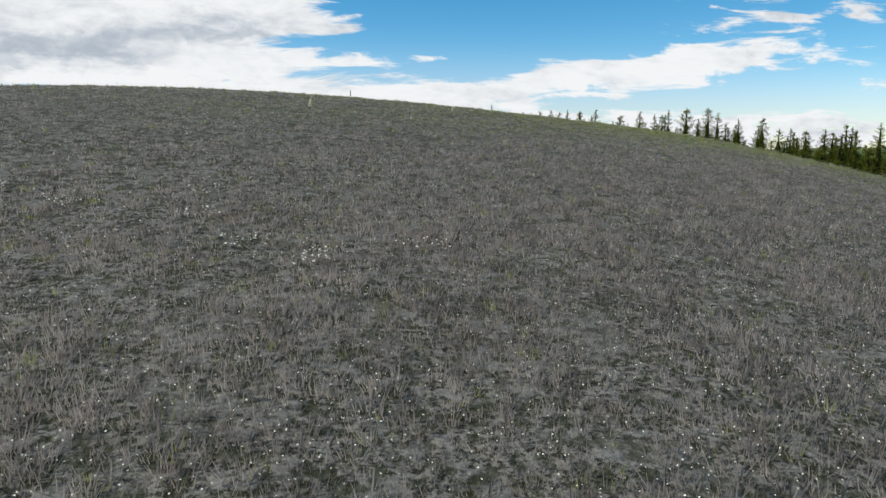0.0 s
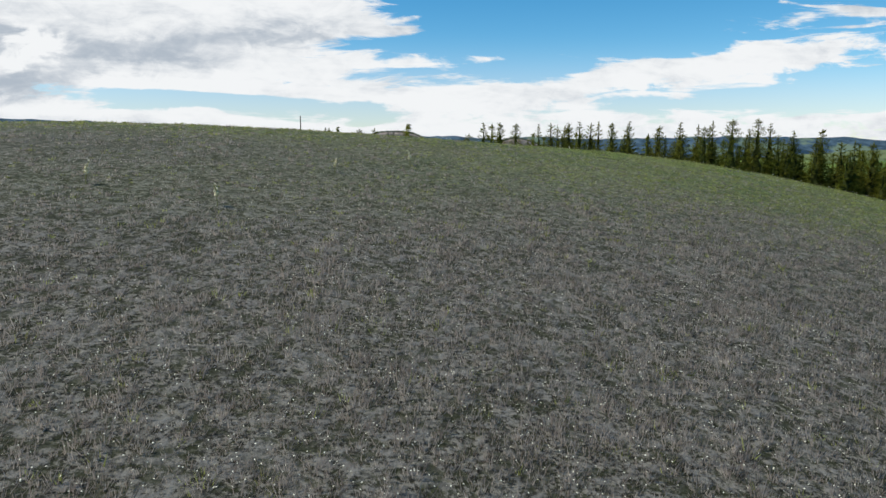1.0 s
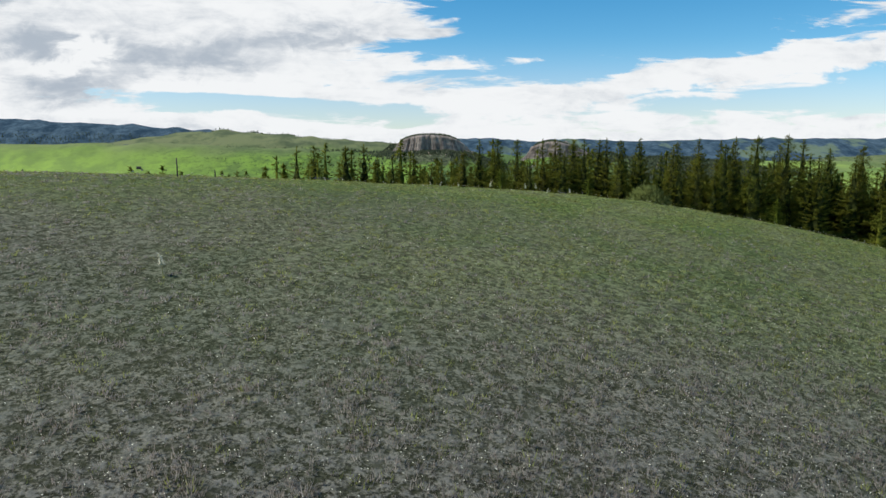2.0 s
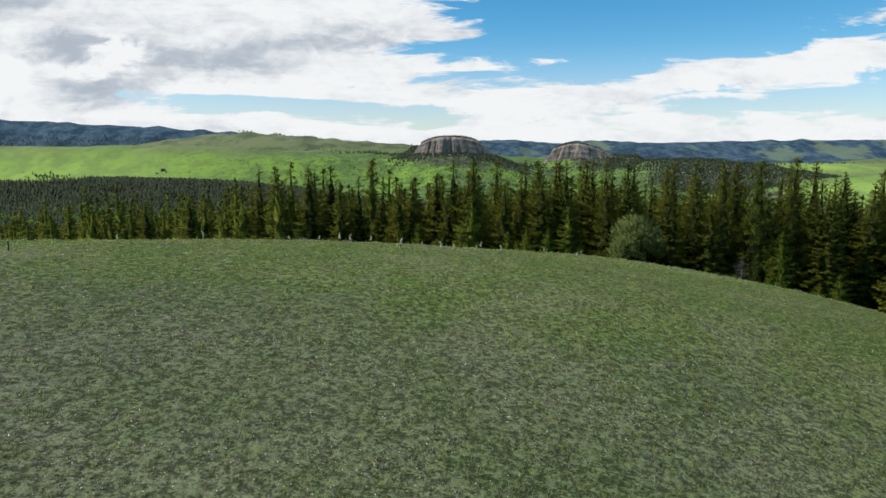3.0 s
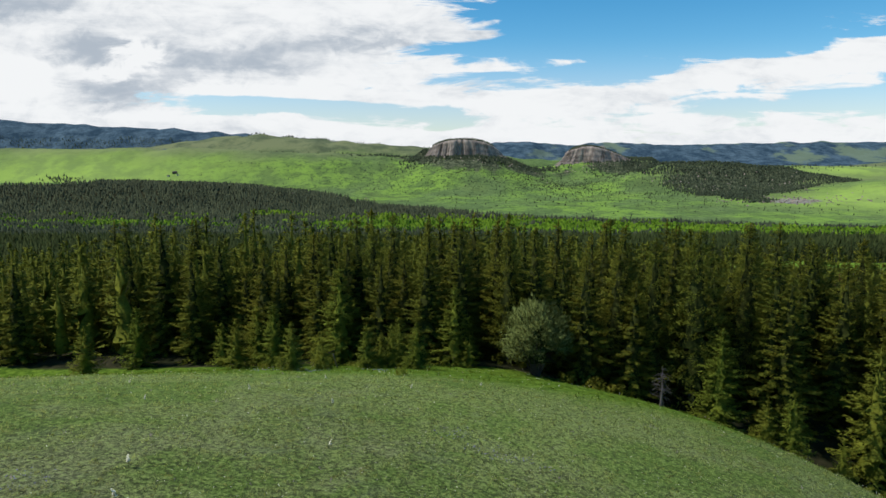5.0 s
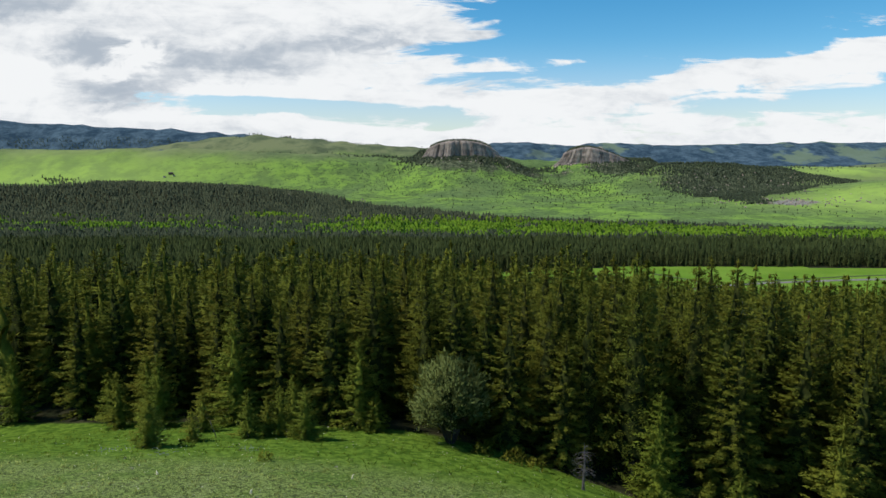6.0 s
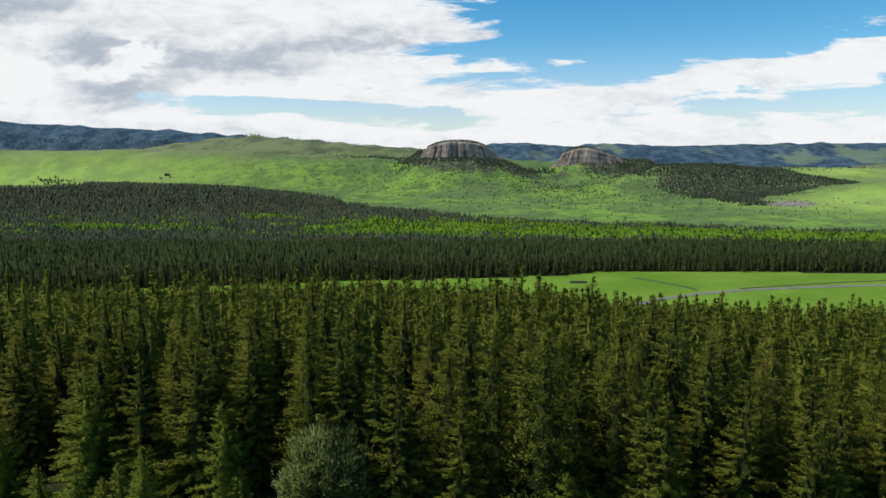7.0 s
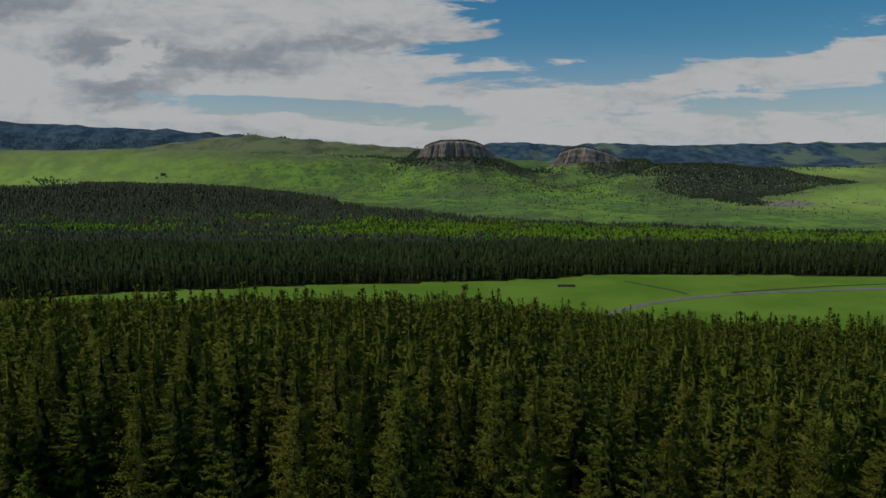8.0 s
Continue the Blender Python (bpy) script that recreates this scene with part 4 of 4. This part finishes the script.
def top_drop(u, shoulder):
    """How far the cap sinks towards its ends, as a share of the cliff's height."""
    if not shoulder:
        return 0.85 * np.abs(u) ** 2.7
    return np.where(u < -0.35, 0.9 * np.clip((-0.35 - u) / 0.65, 0, 1.5) ** 2.3, 1.5 * np.clip((u + 0.35) / 1.35, 0, 1.2) ** 1.35)


def butte(name, xc, yc, rx, ry, z0, z1, seed, label, shoulder=False):
    """A flat-topped rock with fluted cliffs all round."""
    r = np.random.RandomState(seed)
    n = 640
    a = np.arange(n) / n * 6.2832
    flute = np.zeros(n)
    for k in range(46):                                  # clefts and columns
        c, w, d = r.uniform(0, 6.28), r.uniform(0.014, 0.06), r.uniform(0.02, 0.08)
        g = (a - c + 3.1416) % 6.2832 - 3.1416
        flute -= d * np.exp(-(g / w) ** 2)
    for k in range(70):                                  # narrow cracks between them
        c, w, d = r.uniform(0, 6.28), r.uniform(0.007, 0.016), r.uniform(0.01, 0.035)
        g = (a - c + 3.1416) % 6.2832 - 3.1416
        flute -= d * np.exp(-(g / w) ** 2)
    lobes = 0.05 * np.sin(3 * a + 1) + 0.04 * np.sin(7 * a + 2) + 0.03 * np.sin(13 * a)
    levels = [(-34, 1.22, 0.2), (-10, 1.08, 0.5), (0, 1.0, 1.0)]
    H = z1 - z0
    levels += [(H * t, 1.0 - 0.15 * t + 0.006 * math.sin(t * 17), 1.0 - 0.25 * t) for t in np.linspace(0.08, 0.9, 13)]
    levels += [(H * 0.96, 0.80, 0.5), (H, 0.74, 0.2), (H * 1.03, 0.5, 0.0), (H * 1.04, 0.2, 0.0)]
    v = []
    for dz, f, fl in levels:
        rad = f * (1 + lobes + flute * fl) + r.normal(0, 0.003, n) * (fl > 0.1)
        x, y = rx * rad * np.cos(a), ry * rad * np.sin(a)
        sag = np.clip(dz / H, 0, 1.1) * H * top_drop(x / rx, shoulder)
        v.append(np.stack([x, y, z0 + dz - sag + r.normal(0, 0.3, n) * (fl > 0.1)], 1))
    v.append(np.array([[0, 0, z1 * 1.0 + 0.04 * H]]))
    m = len(levels)
    q = []
    for k in range(m - 1):
        i = np.arange(n)
        j = (i + 1) % n
        q += [np.stack([k * n + i, k * n + j, (k + 1) * n + j], 1), np.stack([k * n + i, (k + 1) * n + j, (k + 1) * n + i], 1)]
    i = np.arange(n)
    q.append(np.stack([(m - 1) * n + i, (m - 1) * n + (i + 1) % n, np.full(n, m * n)], 1))
    me = raw_mesh(name, np.concatenate(v), np.concatenate(q), True)
    me.materials.append(M_ROCK)
    ob = new(name, me)
    ob.location = (xc, yc, 0)
    tagged(ob, label, "rock butte", "rock buttes")
    top = (xc, yc, rx, ry, z0, H, shoulder)
    return top


TOPS = [butte("rock_butte", 66, 2705, 168, 105, 152, 219, 3, "broad flat-topped butte with fluted brown-grey cliffs"),
        butte("rock_butte", 668, 2800, 192, 95, 130, 195, 4, "lower rocky butte with brown cliffs and a wooded shoulder", True)]


def on_tops(seed, count):
    """Places along the rims and caps of the buttes."""
    r = np.random.RandomState(seed)
    x, y, z = [], [], []
    for xc, yc, rx, ry, z0, H, shoulder in TOPS:
        a, f = r.uniform(0, 6.28, count), np.sqrt(r.uniform(0.1, 1, count)) * 0.76
        px, py = rx * f * np.cos(a), ry * f * np.sin(a)
        x.append(xc + px), y.append(yc + py), z.append(z0 + H * 1.0 - H * top_drop(px / rx, shoulder) - 1.0)
    return np.concatenate(x), np.concatenate(y), np.concatenate(z)


x, y, z = on_tops(8, 800)
plant("butte_trees", BLUNT, x, y, z, rr.uniform(0.40, 0.80, len(x)), M_FAR_HAZED, "scrubby dark conifers along the butte tops", "trees", 61)


def grove(cx, cy, sx, sy, count, seed):
    r = np.random.RandomState(seed)
    return cx + r.normal(0, sx, count), cy + r.normal(0, sy, count)


def spread(x0, x1, y0, y1, gap, seed, share):
    """Trees strewn over an oval patch, thinner in places."""
    x, y = scatter(x0, x1, y0, y1, gap, seed, 0.6)
    d = np.hypot((2 * x - x0 - x1) / (x1 - x0), (2 * y - y0 - y1) / (y1 - y0))
    ok = share + 0.75 * wave(x, y, 120, seed) + 0.35 * wave(x, y, 45, seed + 1) > d ** 1.6
    return x[ok], y[ok]


parts = [spread(640, 1620, 1980, 2640, 8.2, 1, 0.95), spread(760, 1240, 1860, 2260, 10.0, 2, 0.85), spread(700, 1000, 2480, 2900, 9.5, 3, 1.0), spread(520, 840, 2500, 2740, 13.0, 5, 0.7), spread(-60, 420, 2500, 2680, 13.0, 7, 0.55), spread(-200, 40, 2590, 2740, 12.0, 45, 0.6), spread(180, 480, 2600, 2760, 12.0, 47, 0.6),
         spread(-2900, -1000, 3900, 4060, 15.0, 41, 0.85), spread(-1900, -760, 2990, 3090, 13.0, 43, 0.5),
         grove(360, 2715, 90, 40, 260, 6), grove(180, 2610, 80, 40, 260, 7), grove(-80, 2680, 40, 30, 170, 8), grove(-220, 2760, 120, 14, 190, 9), grove(-70, 2700, 60, 40, 260, 48), grove(-30, 2725, 45, 30, 320, 53), grove(820, 2780, 70, 50, 420, 54), grove(20, 2590, 110, 22, 260, 55), grove(930, 2700, 90, 90, 420, 49), grove(1010, 2560, 110, 70, 260, 50), grove(-1480, 2440, 45, 10, 70, 51), grove(640, 2620, 60, 60, 80, 10),
         grove(-1480, 2500, 42, 12, 80, 11), grove(-1180, 2330, 90, 20, 60, 12), grove(-960, 3080, 110, 16, 330, 13), grove(-860, 3030, 60, 12, 260, 52), grove(-500, 2960, 60, 8, 45, 14), grove(1500, 2500, 300, 60, 220, 15), grove(1650, 3300, 250, 60, 260, 16),
         grove(-1900, 3050, 300, 50, 320, 17), grove(-650, 3380, 260, 14, 180, 18)]
x, y = np.concatenate([p[0] for p in parts]), np.concatenate([p[1] for p in parts])
side = x / y + 0.035 * wave(x, y, 90, 92) + 0.012 * wave(x, y, 30, 93)
ok = (y > 2660) | (side < 0.2) | ((side < 0.49 + 0.14 * smooth(y, 2120, 2360)) & (y > 2330 - 2600 * (side - 0.318)))     # the wood keeps to its own hill
x, y = x[ok], y[ok]
plant("slope_trees", BLUNT, x, y, height(x, y) - 0.5, rr.uniform(0.42, 0.85, len(x)), M_FAR_HAZED, "scattered dark conifers on the far slopes", "trees", 62)
parts = [grove(150, 2480, 230, 110, 2200, 21), grove(520, 2440, 210, 120, 1800, 22), grove(800, 2280, 200, 110, 800, 23), grove(-250, 2520, 180, 110, 420, 24), grove(-800, 2480, 300, 90, 160, 28), grove(450, 2050, 330, 150, 900, 29), grove(900, 1800, 250, 120, 320, 30), grove(1080, 2200, 130, 60, 160, 25), grove(-1500, 2330, 150, 60, 130, 26), grove(1500, 2080, 160, 60, 40, 27)]
x, y = np.concatenate([p[0] for p in parts]), np.concatenate([p[1] for p in parts])
M_SAGE = make_foliage("sage_leaves", (0.022, 0.036, 0.016), (0.045, 0.064, 0.032), (0.08, 0.10, 0.055), 0.05, 0.1)
plant("slope_shrubs", PUFF, x, y, height(x, y) - 0.8, 0.12 + 0.45 * rr.uniform(0, 1, len(x)) ** 2.2, M_SAGE, "grey-green shrubs dotted over the far slope", "shrubs", 63)


def boulders(parts, seed, lo, hi):
    r = np.random.RandomState(seed)
    kinds = []
    for k in range(4):
        v, f, _ = puff_tree(r, 2.0, 1.0)
        kinds.append((v - [0, 0, 0.9], f, 0))
    x, y = np.concatenate([p[0] for p in parts]), np.concatenate([p[1] for p in parts])
    plant("slope_boulders", kinds, x, y, height(x, y), r.uniform(lo, hi, len(x)), M_ROCK, "pale boulders and scree on the far slope", "boulders", seed)


boulders([grove(1060, 1980, 110, 50, 200, 31), grove(1000, 2300, 150, 60, 120, 32), grove(150, 2560, 130, 30, 60, 33), grove(620, 2650, 90, 30, 50, 34), grove(-560, 2080, 160, 30, 70, 35)], 64, 1.2, 4.5)

# ---------------------------------------------------------------- the meadow: road, track, timber; the farm beyond


def ribbon(name, points, width, lift, mat, label, category):
    """A strip along a soft line through a few points, lying on the ground."""
    p = np.array(points, float)
    t = np.linspace(0, len(p) - 1, 90)
    x, y = (sum(np.interp(t + o, np.arange(len(p)), p[:, k]) for o in (-0.35, 0, 0.35)) / 3 for k in (0, 1))
    d = np.stack([np.gradient(x), np.gradient(y)], 1)
    d /= np.linalg.norm(d, axis=1)[:, None]
    side = np.stack([-d[:, 1], d[:, 0]], 1)
    v = []
    for s, dz in ((-0.62, -0.25), (-0.5, 0.0), (0.0, 0.06), (0.5, 0.0), (0.62, -0.25)):
        q = np.stack([x, y], 1) + side * s * width
        v.append(np.stack([q[:, 0], q[:, 1], height(q[:, 0], q[:, 1]) + lift + dz], 1))
    n = len(t)
    v = np.stack(v, 1).reshape(-1, 3)
    i = (np.arange(n - 1)[:, None] * 5 + np.arange(4)[None]).ravel()
    me = raw_mesh(name, v, np.stack([i, i + 1, i + 6, i + 5], 1))
    me.materials.append(mat)
    return tagged(new(name, me), label, category, kind="structure")


M_RUT = make_plain("rut_soil", (0.055, 0.075, 0.025), (0.10, 0.12, 0.045), 0.4)
ribbon("road", [(85, 385), (129, 441), (158, 467), (208, 497), (291, 517), (368, 526), (520, 536), (800, 545)], 4.6, 0.35, M_ROAD, "grey gravel road curving through the valley meadow", "road")
ribbon("track", [(170, 562), (186, 538), (200, 520), (206, 503)], 3.2, 0.32, M_RUT, "faint rut crossing the green meadow", "track")
ribbon("track", [(230, 508), (330, 538), (470, 560)], 2.2, 0.32, M_RUT, "faint rut crossing the green meadow", "track")


def timber_stack(x, y):
    stack = new("timber_stack")
    for row in range(3):
        for k in range(5 - row):
            kt = Kites()
            px, pz = (k - (4 - row) / 2) * 0.62, 0.32 + row * 0.55
            kt.add(*tube([(-7 + 0.3 * row, px, pz), (0, px + 0.05, pz), (7 - 0.2 * k, px, pz)], [0.31, 0.30, 0.26], 7))
            part("log", kt.mesh("log", M_TIMBER, False), stack)
    stack.location = (x, y, ground_at(x, y))
    tagged(stack, "long stack of dark logs at the meadow's edge", "timber")


timber_stack(118, 536)
stake(108.5, 536, 3.2, 2, 0, "marker_post", "pale marker post beside the log stack", M_PALE)


def house(x, y, turn, w, d, h, roof_h, label, mat, mat2):
    """A small gabled building: walls with openings let in, roof, door, windows."""
    b = new("farm_building")

    def box(name, x0, x1, y0, y1, z0, z1, m, lab=""):
        bm = bmesh.new()
        bmesh.ops.create_cube(bm, size=1.0)
        for q in bm.verts:
            q.co = ((x0 + x1) / 2 + q.co.x * (x1 - x0), (y0 + y1) / 2 + q.co.y * (y1 - y0), (z0 + z1) / 2 + q.co.z * (z1 - z0))
        me = bpy.data.meshes.new(name)
        bm.to_mesh(me), bm.free()
        me.materials.append(m)
        part(name, me, b, lab)

    box("wall", -w / 2, w / 2, -d / 2, d / 2, -1.5, h, mat)
    bm = bmesh.new()
    e = 0.6
    pts = [(-w / 2 - e, -d / 2 - e, h - 0.3), (w / 2 + e, -d / 2 - e, h - 0.3), (w / 2 + e, d / 2 + e, h - 0.3), (-w / 2 - e, d / 2 + e, h - 0.3), (-w / 2 - e, 0, h + roof_h), (w / 2 + e, 0, h + roof_h)]
    vs = [bm.verts.new(q) for q in pts]
    for f in ((0, 1, 5, 4), (2, 3, 4, 5), (1, 2, 5), (3, 0, 4), (0, 3, 2, 1)):
        bm.faces.new([vs[k] for k in f])
    me = bpy.data.meshes.new("roof")
    bm.to_mesh(me), bm.free()
    me.materials.append(mat2)
    part("roof", me, b)
    box("door", -1.0, 1.0, -d / 2 - 0.1, -d / 2 + 0.1, -0.5, 2.2, M_BARK)
    for s in (-1, 1):
        box("window", s * w * 0.3 - 0.7, s * w * 0.3 + 0.7, -d / 2 - 0.08, -d / 2 + 0.1, 1.0, 2.2, M_BARK)
    b.matrix_world = Matrix.Translation((x, y, ground_at(x, y))) @ pose(0, 0, 0, 0, 0, turn)
    tagged(b, label, "farm building", "farm on the far slope")


house(-1055, 2520, 12, 15, 9, 4.0, 3.5, "weathered brown barn on the far green slope", M_TIMBER, M_TIMBER)
house(-1072, 2500, -8, 8, 6, 2.6, 1.6, "small pale shed beside the far barn", M_PALE, M_DEAD)
house(-1038, 2505, 20, 6, 5, 2.4, 1.5, "small pale shed beside the far barn", M_PALE, M_DEAD)

# ---------------------------------------------------------------- grass and flowers on the hill


def near_line(x, y):
    """Distance to the line along which the hill is seen closest, with its rising height."""
    ax, ay, bx, by = -64.0, -64.0, 0.0, 0.0
    t = np.clip(((x - ax) * (bx - ax) + (y - ay) * (by - ay)) / ((bx - ax) ** 2 + (by - ay) ** 2), 0, 1)
    return np.sqrt((x - ax - t * (bx - ax)) ** 2 + (y - ay - t * (by - ay)) ** 2 + (4.5 + 20 * t) ** 2)


def hill_places(count, power, seed, floor=5.0):
    r = np.random.RandomState(seed)
    x, y = r.uniform(-120, 42, count * 14), r.uniform(-66, 64, count * 14)
    d = np.maximum(near_line(x, y), floor)
    w = d ** -power * (y < wood_edge(x) + 2)
    w *= (0.45 + 0.55 * (0.5 + 0.9 * wave(x, y, 2.2, 71)).clip(0, 1)) * (0.3 + 0.7 * (0.5 + 1.1 * wave(x, y, 0.55, 77)).clip(0, 1))
    u = r.uniform(0, 1, len(x)) * np.quantile(w, 0.995)
    i = np.argsort(u / np.maximum(w, 1e-9))[:count]
    return x[i], y[i], d[i]


def grass(count, blades, seed):
    """Upright tufts of fine blades, each a little dome of its own height."""
    r = np.random.RandomState(seed)
    x, y, d = hill_places(count, 1.65, seed, 5.5)
    n = len(x)
    size = (0.95 - 0.38 * smooth(d, 9, 20) + 0.25 * smooth(d, 25, 60)) * (0.55 + 0.85 * r.uniform(0, 1, n) ** 1.6) * (1 + 0.35 * wave(x, y, 6, 72))
    a = r.uniform(0, 6.283, (n, blades))
    rim = np.sqrt(r.uniform(0, 1, (n, blades)))
    lean = 0.15 + 0.65 * rim * r.uniform(0.5, 1.2, (n, blades))
    L = 0.185 * size[:, None] * r.uniform(0.6, 1.2, (n, blades))
    w = (0.0030 + 0.00075 * d)[:, None] * r.uniform(0.7, 1.4, (n, blades))
    off = (0.10 + 0.006 * d)[:, None] * size[:, None] * rim
    bx, by = x[:, None] + np.cos(a) * off, y[:, None] + np.sin(a) * off
    bz = np.repeat(height(x, y)[:, None], blades, 1) - 0.02
    b = a + 1.57 + r.uniform(-0.8, 0.8, (n, blades))
    p0 = np.stack([bx + np.cos(b) * w, by + np.sin(b) * w, bz], 2)
    p1 = np.stack([bx - np.cos(b) * w, by - np.sin(b) * w, bz], 2)
    p2 = np.stack([bx + np.cos(a) * L * lean + 0.10 * L, by + np.sin(a) * L * lean + 0.14 * L, bz + L * np.sqrt(1 - (lean * 0.8) ** 2)], 2)
    v = np.stack([p0, p1, p2], 2).reshape(-1, 3)
    dome = np.stack([np.cos(a) * rim * 0.75, np.sin(a) * rim * 0.75, 0 * a + 0.85], 2).reshape(-1, 3) + r.normal(0, 0.16, (n * blades, 3))
    me = raw_mesh("grass", v, np.arange(len(v)).reshape(-1, 3), True, np.repeat(dome, 3, 0))
    me.materials.append(M_BLADE), me.materials.append(M_STRAW), me.materials.append(M_LUSH), me.materials.append(M_EDGE_SHADE)
    straw = r.uniform(0, 1, n) < 0.015 + 0.95 * dryness(x, y)
    me.polygons.foreach_set("material_index", np.repeat(np.where(r.uniform(0, 1, n) < smooth(y, 39, 47), 3, np.where(straw, 1, np.where(r.uniform(0, 1, n) < 0.9 * smooth(y + 10 * wave(x, y, 30, 68), 4, 34), 2, 0))), blades).astype(np.int32))
    return tagged(new("grass", me), "short tufted bunch grass over the whole hill", "grass", kind="stuff")


grass(85000, 8, 81)


def blossom(name, x, y, size, lift, mat, label, seed):
    """Little four-petalled heads on the turf, as one mass."""
    r = np.random.RandomState(seed)
    n = len(x)
    z = height(x, y) + lift * r.uniform(0.5, 1.2, n)
    c = np.stack([x, y, z], 1)
    v = []
    t = r.uniform(0, 6.28, n)
    for k in range(4):
        a = t + k * 1.5708
        v.append(c + np.stack([np.cos(a) * size, np.sin(a) * size, size * r.uniform(-0.5, 0.9, n)], 1))
    v = np.stack(v, 1).reshape(-1, 3)
    i = np.arange(n)[:, None] * 4
    f = np.concatenate([i + np.array([[0, 1, 2]]), i + np.array([[0, 2, 3]])], 1).reshape(-1, 3)
    me = raw_mesh(name, v, f, True)
    me.materials.append(mat)
    return tagged(new(name, me), label, "flowers", kind="stuff")


x, y, d = hill_places(34000, 2.3, 82)
patch = wave(x, y, 9, 73) + 0.6 * (y < -48) > -0.25
x, y, d = x[patch], y[patch], d[patch]
blossom("white_flowers", x, y, 0.008 + 0.0005 * d, 0.21, M_PETAL, "tiny white flowers sprinkled through the grass", 83)
px, py = [], []
rp = np.random.RandomState(84)
for cx, cy, k in [(-64.6, -58.0, 26), (-65.7, -57.0, 12), (-67.0, -55.4, 14), (-67.0, -53.5, 14), (-63.0, -57.1, 7), (-62.5, -57.0, 8), (-68.8, -45.4, 8), (-69.8, -54.6, 14), (-71.5, -53.5, 20)]:
    px.append(cx + rp.normal(0, 0.22, 2 * k)), py.append(cy + rp.normal(0, 0.16, 2 * k))
px, py = np.concatenate(px), np.concatenate(py)
blossom("white_flowers", px, py, np.full(len(px), 0.022), 0.26, M_PETAL, "loose clumps of white flowers on the hillside", 85)
px, py = [], []
for cx, cy, k in [(-52.2, 2.8, 40), (-50.4, 3.3, 40), (-24.6, -10.2, 30), (-26.2, -10.5, 26), (-41.3, 13.4, 30), (-31.5, 5.2, 14), (-12.8, 22.7, 40), (-10.4, 21.7, 40), (-14.5, 25.0, 30), (-45.1, 15.7, 24), (-35, 12, 40), (-33, 46.5, 60), (-22, 47, 60), (-28, 45, 40)]:
    px.append(cx + rp.normal(0, 0.9, k)), py.append(cy + rp.normal(0, 0.7, k))
px, py = np.concatenate(px), np.concatenate(py)
blossom("lupins", px, py, np.full(len(px), 0.04), 0.22, M_LUPIN, "dull violet lupins in loose drifts on the hill", 86)


def flower_spike(seed):
    r = np.random.RandomState(seed)
    spike = new("flower_spike")
    k, b = Kites(), Kites()
    bend = r.uniform(0.02, 0.16)
    pts = [(0, 0, -0.05), (bend * 0.2, 0, 0.2), (bend * 0.6, 0, 0.42), (bend * 1.4, 0, 0.58)]
    k.add(*tube(pts, [0.012, 0.010, 0.008, 0.004], 4))
    n = 70
    t = r.uniform(0, 1, n)
    base = np.stack([np.interp(t, [0, 0.6, 1], [bend * 0.3, bend * 0.6, bend * 1.4]), 0 * t, 0.24 + 0.36 * t], 1)
    a = r.uniform(0, 6.28, n)
    way = np.stack([np.cos(a), np.sin(a), 0.5 + 0 * a], 1)
    side = np.stack([-np.sin(a), np.cos(a), 0 * a], 1)
    L = 0.085 * (1.15 - 0.7 * t)
    b.add(*sprays(base, way, side, L, L * 0.8, 0 * L))
    part("stem", k.mesh("stem", M_BLADE, False), spike)
    part("bloom", b.mesh("bloom", M_PETAL), spike, "creamy white plume")
    return tagged(spike, "creamy white flower spike standing in the grass", "flower", "white flower spikes")


SPIKES = [flower_spike(k) for k in (1, 2, 3)]
spots = [(-53.0, -27.7, 1.0), (-59.9, -38.4, 1.0), (-64.6, -36.5, 1.1), (-56.5, -31.5, 0.9), (-33.5, 8.2, 1.1), (-29.8, 10.8, 1.0), (-41.7, 14.6, 1.0), (-37.4, 9.6, 1.0), (-23.3, 28.8, 0.9), (-31.1, 14.6, 1.0), (-30.1, 31.5, 0.9),
         (-37.4, 10.2, 1.0), (-42.6, 15.4, 1.1), (-39.9, 14.0, 0.9), (-52.4, 11.8, 0.9), (-34.4, 8.4, 1.0), (-45.0, 20.0, 0.9), (-36.0, 27.0, 0.8), (-25.5, 38.0, 0.8), (-48.5, 24.0, 0.9), (-18.0, 35.0, 0.8), (-12.0, 40.0, 0.8), (-56.0, 22.0, 0.9), (-40, 33, 0.8), (-22, 20, 0.8), (-60, 14, 0.9)]
for k, (x, y, sc) in enumerate(spots):
    stand(SPIKES[k % 3], x, y, rs.uniform(0, 360), sc * 1.3)
for t in SPIKES:
    for o in (*t.children_recursive, t):
        bpy.data.objects.remove(o)
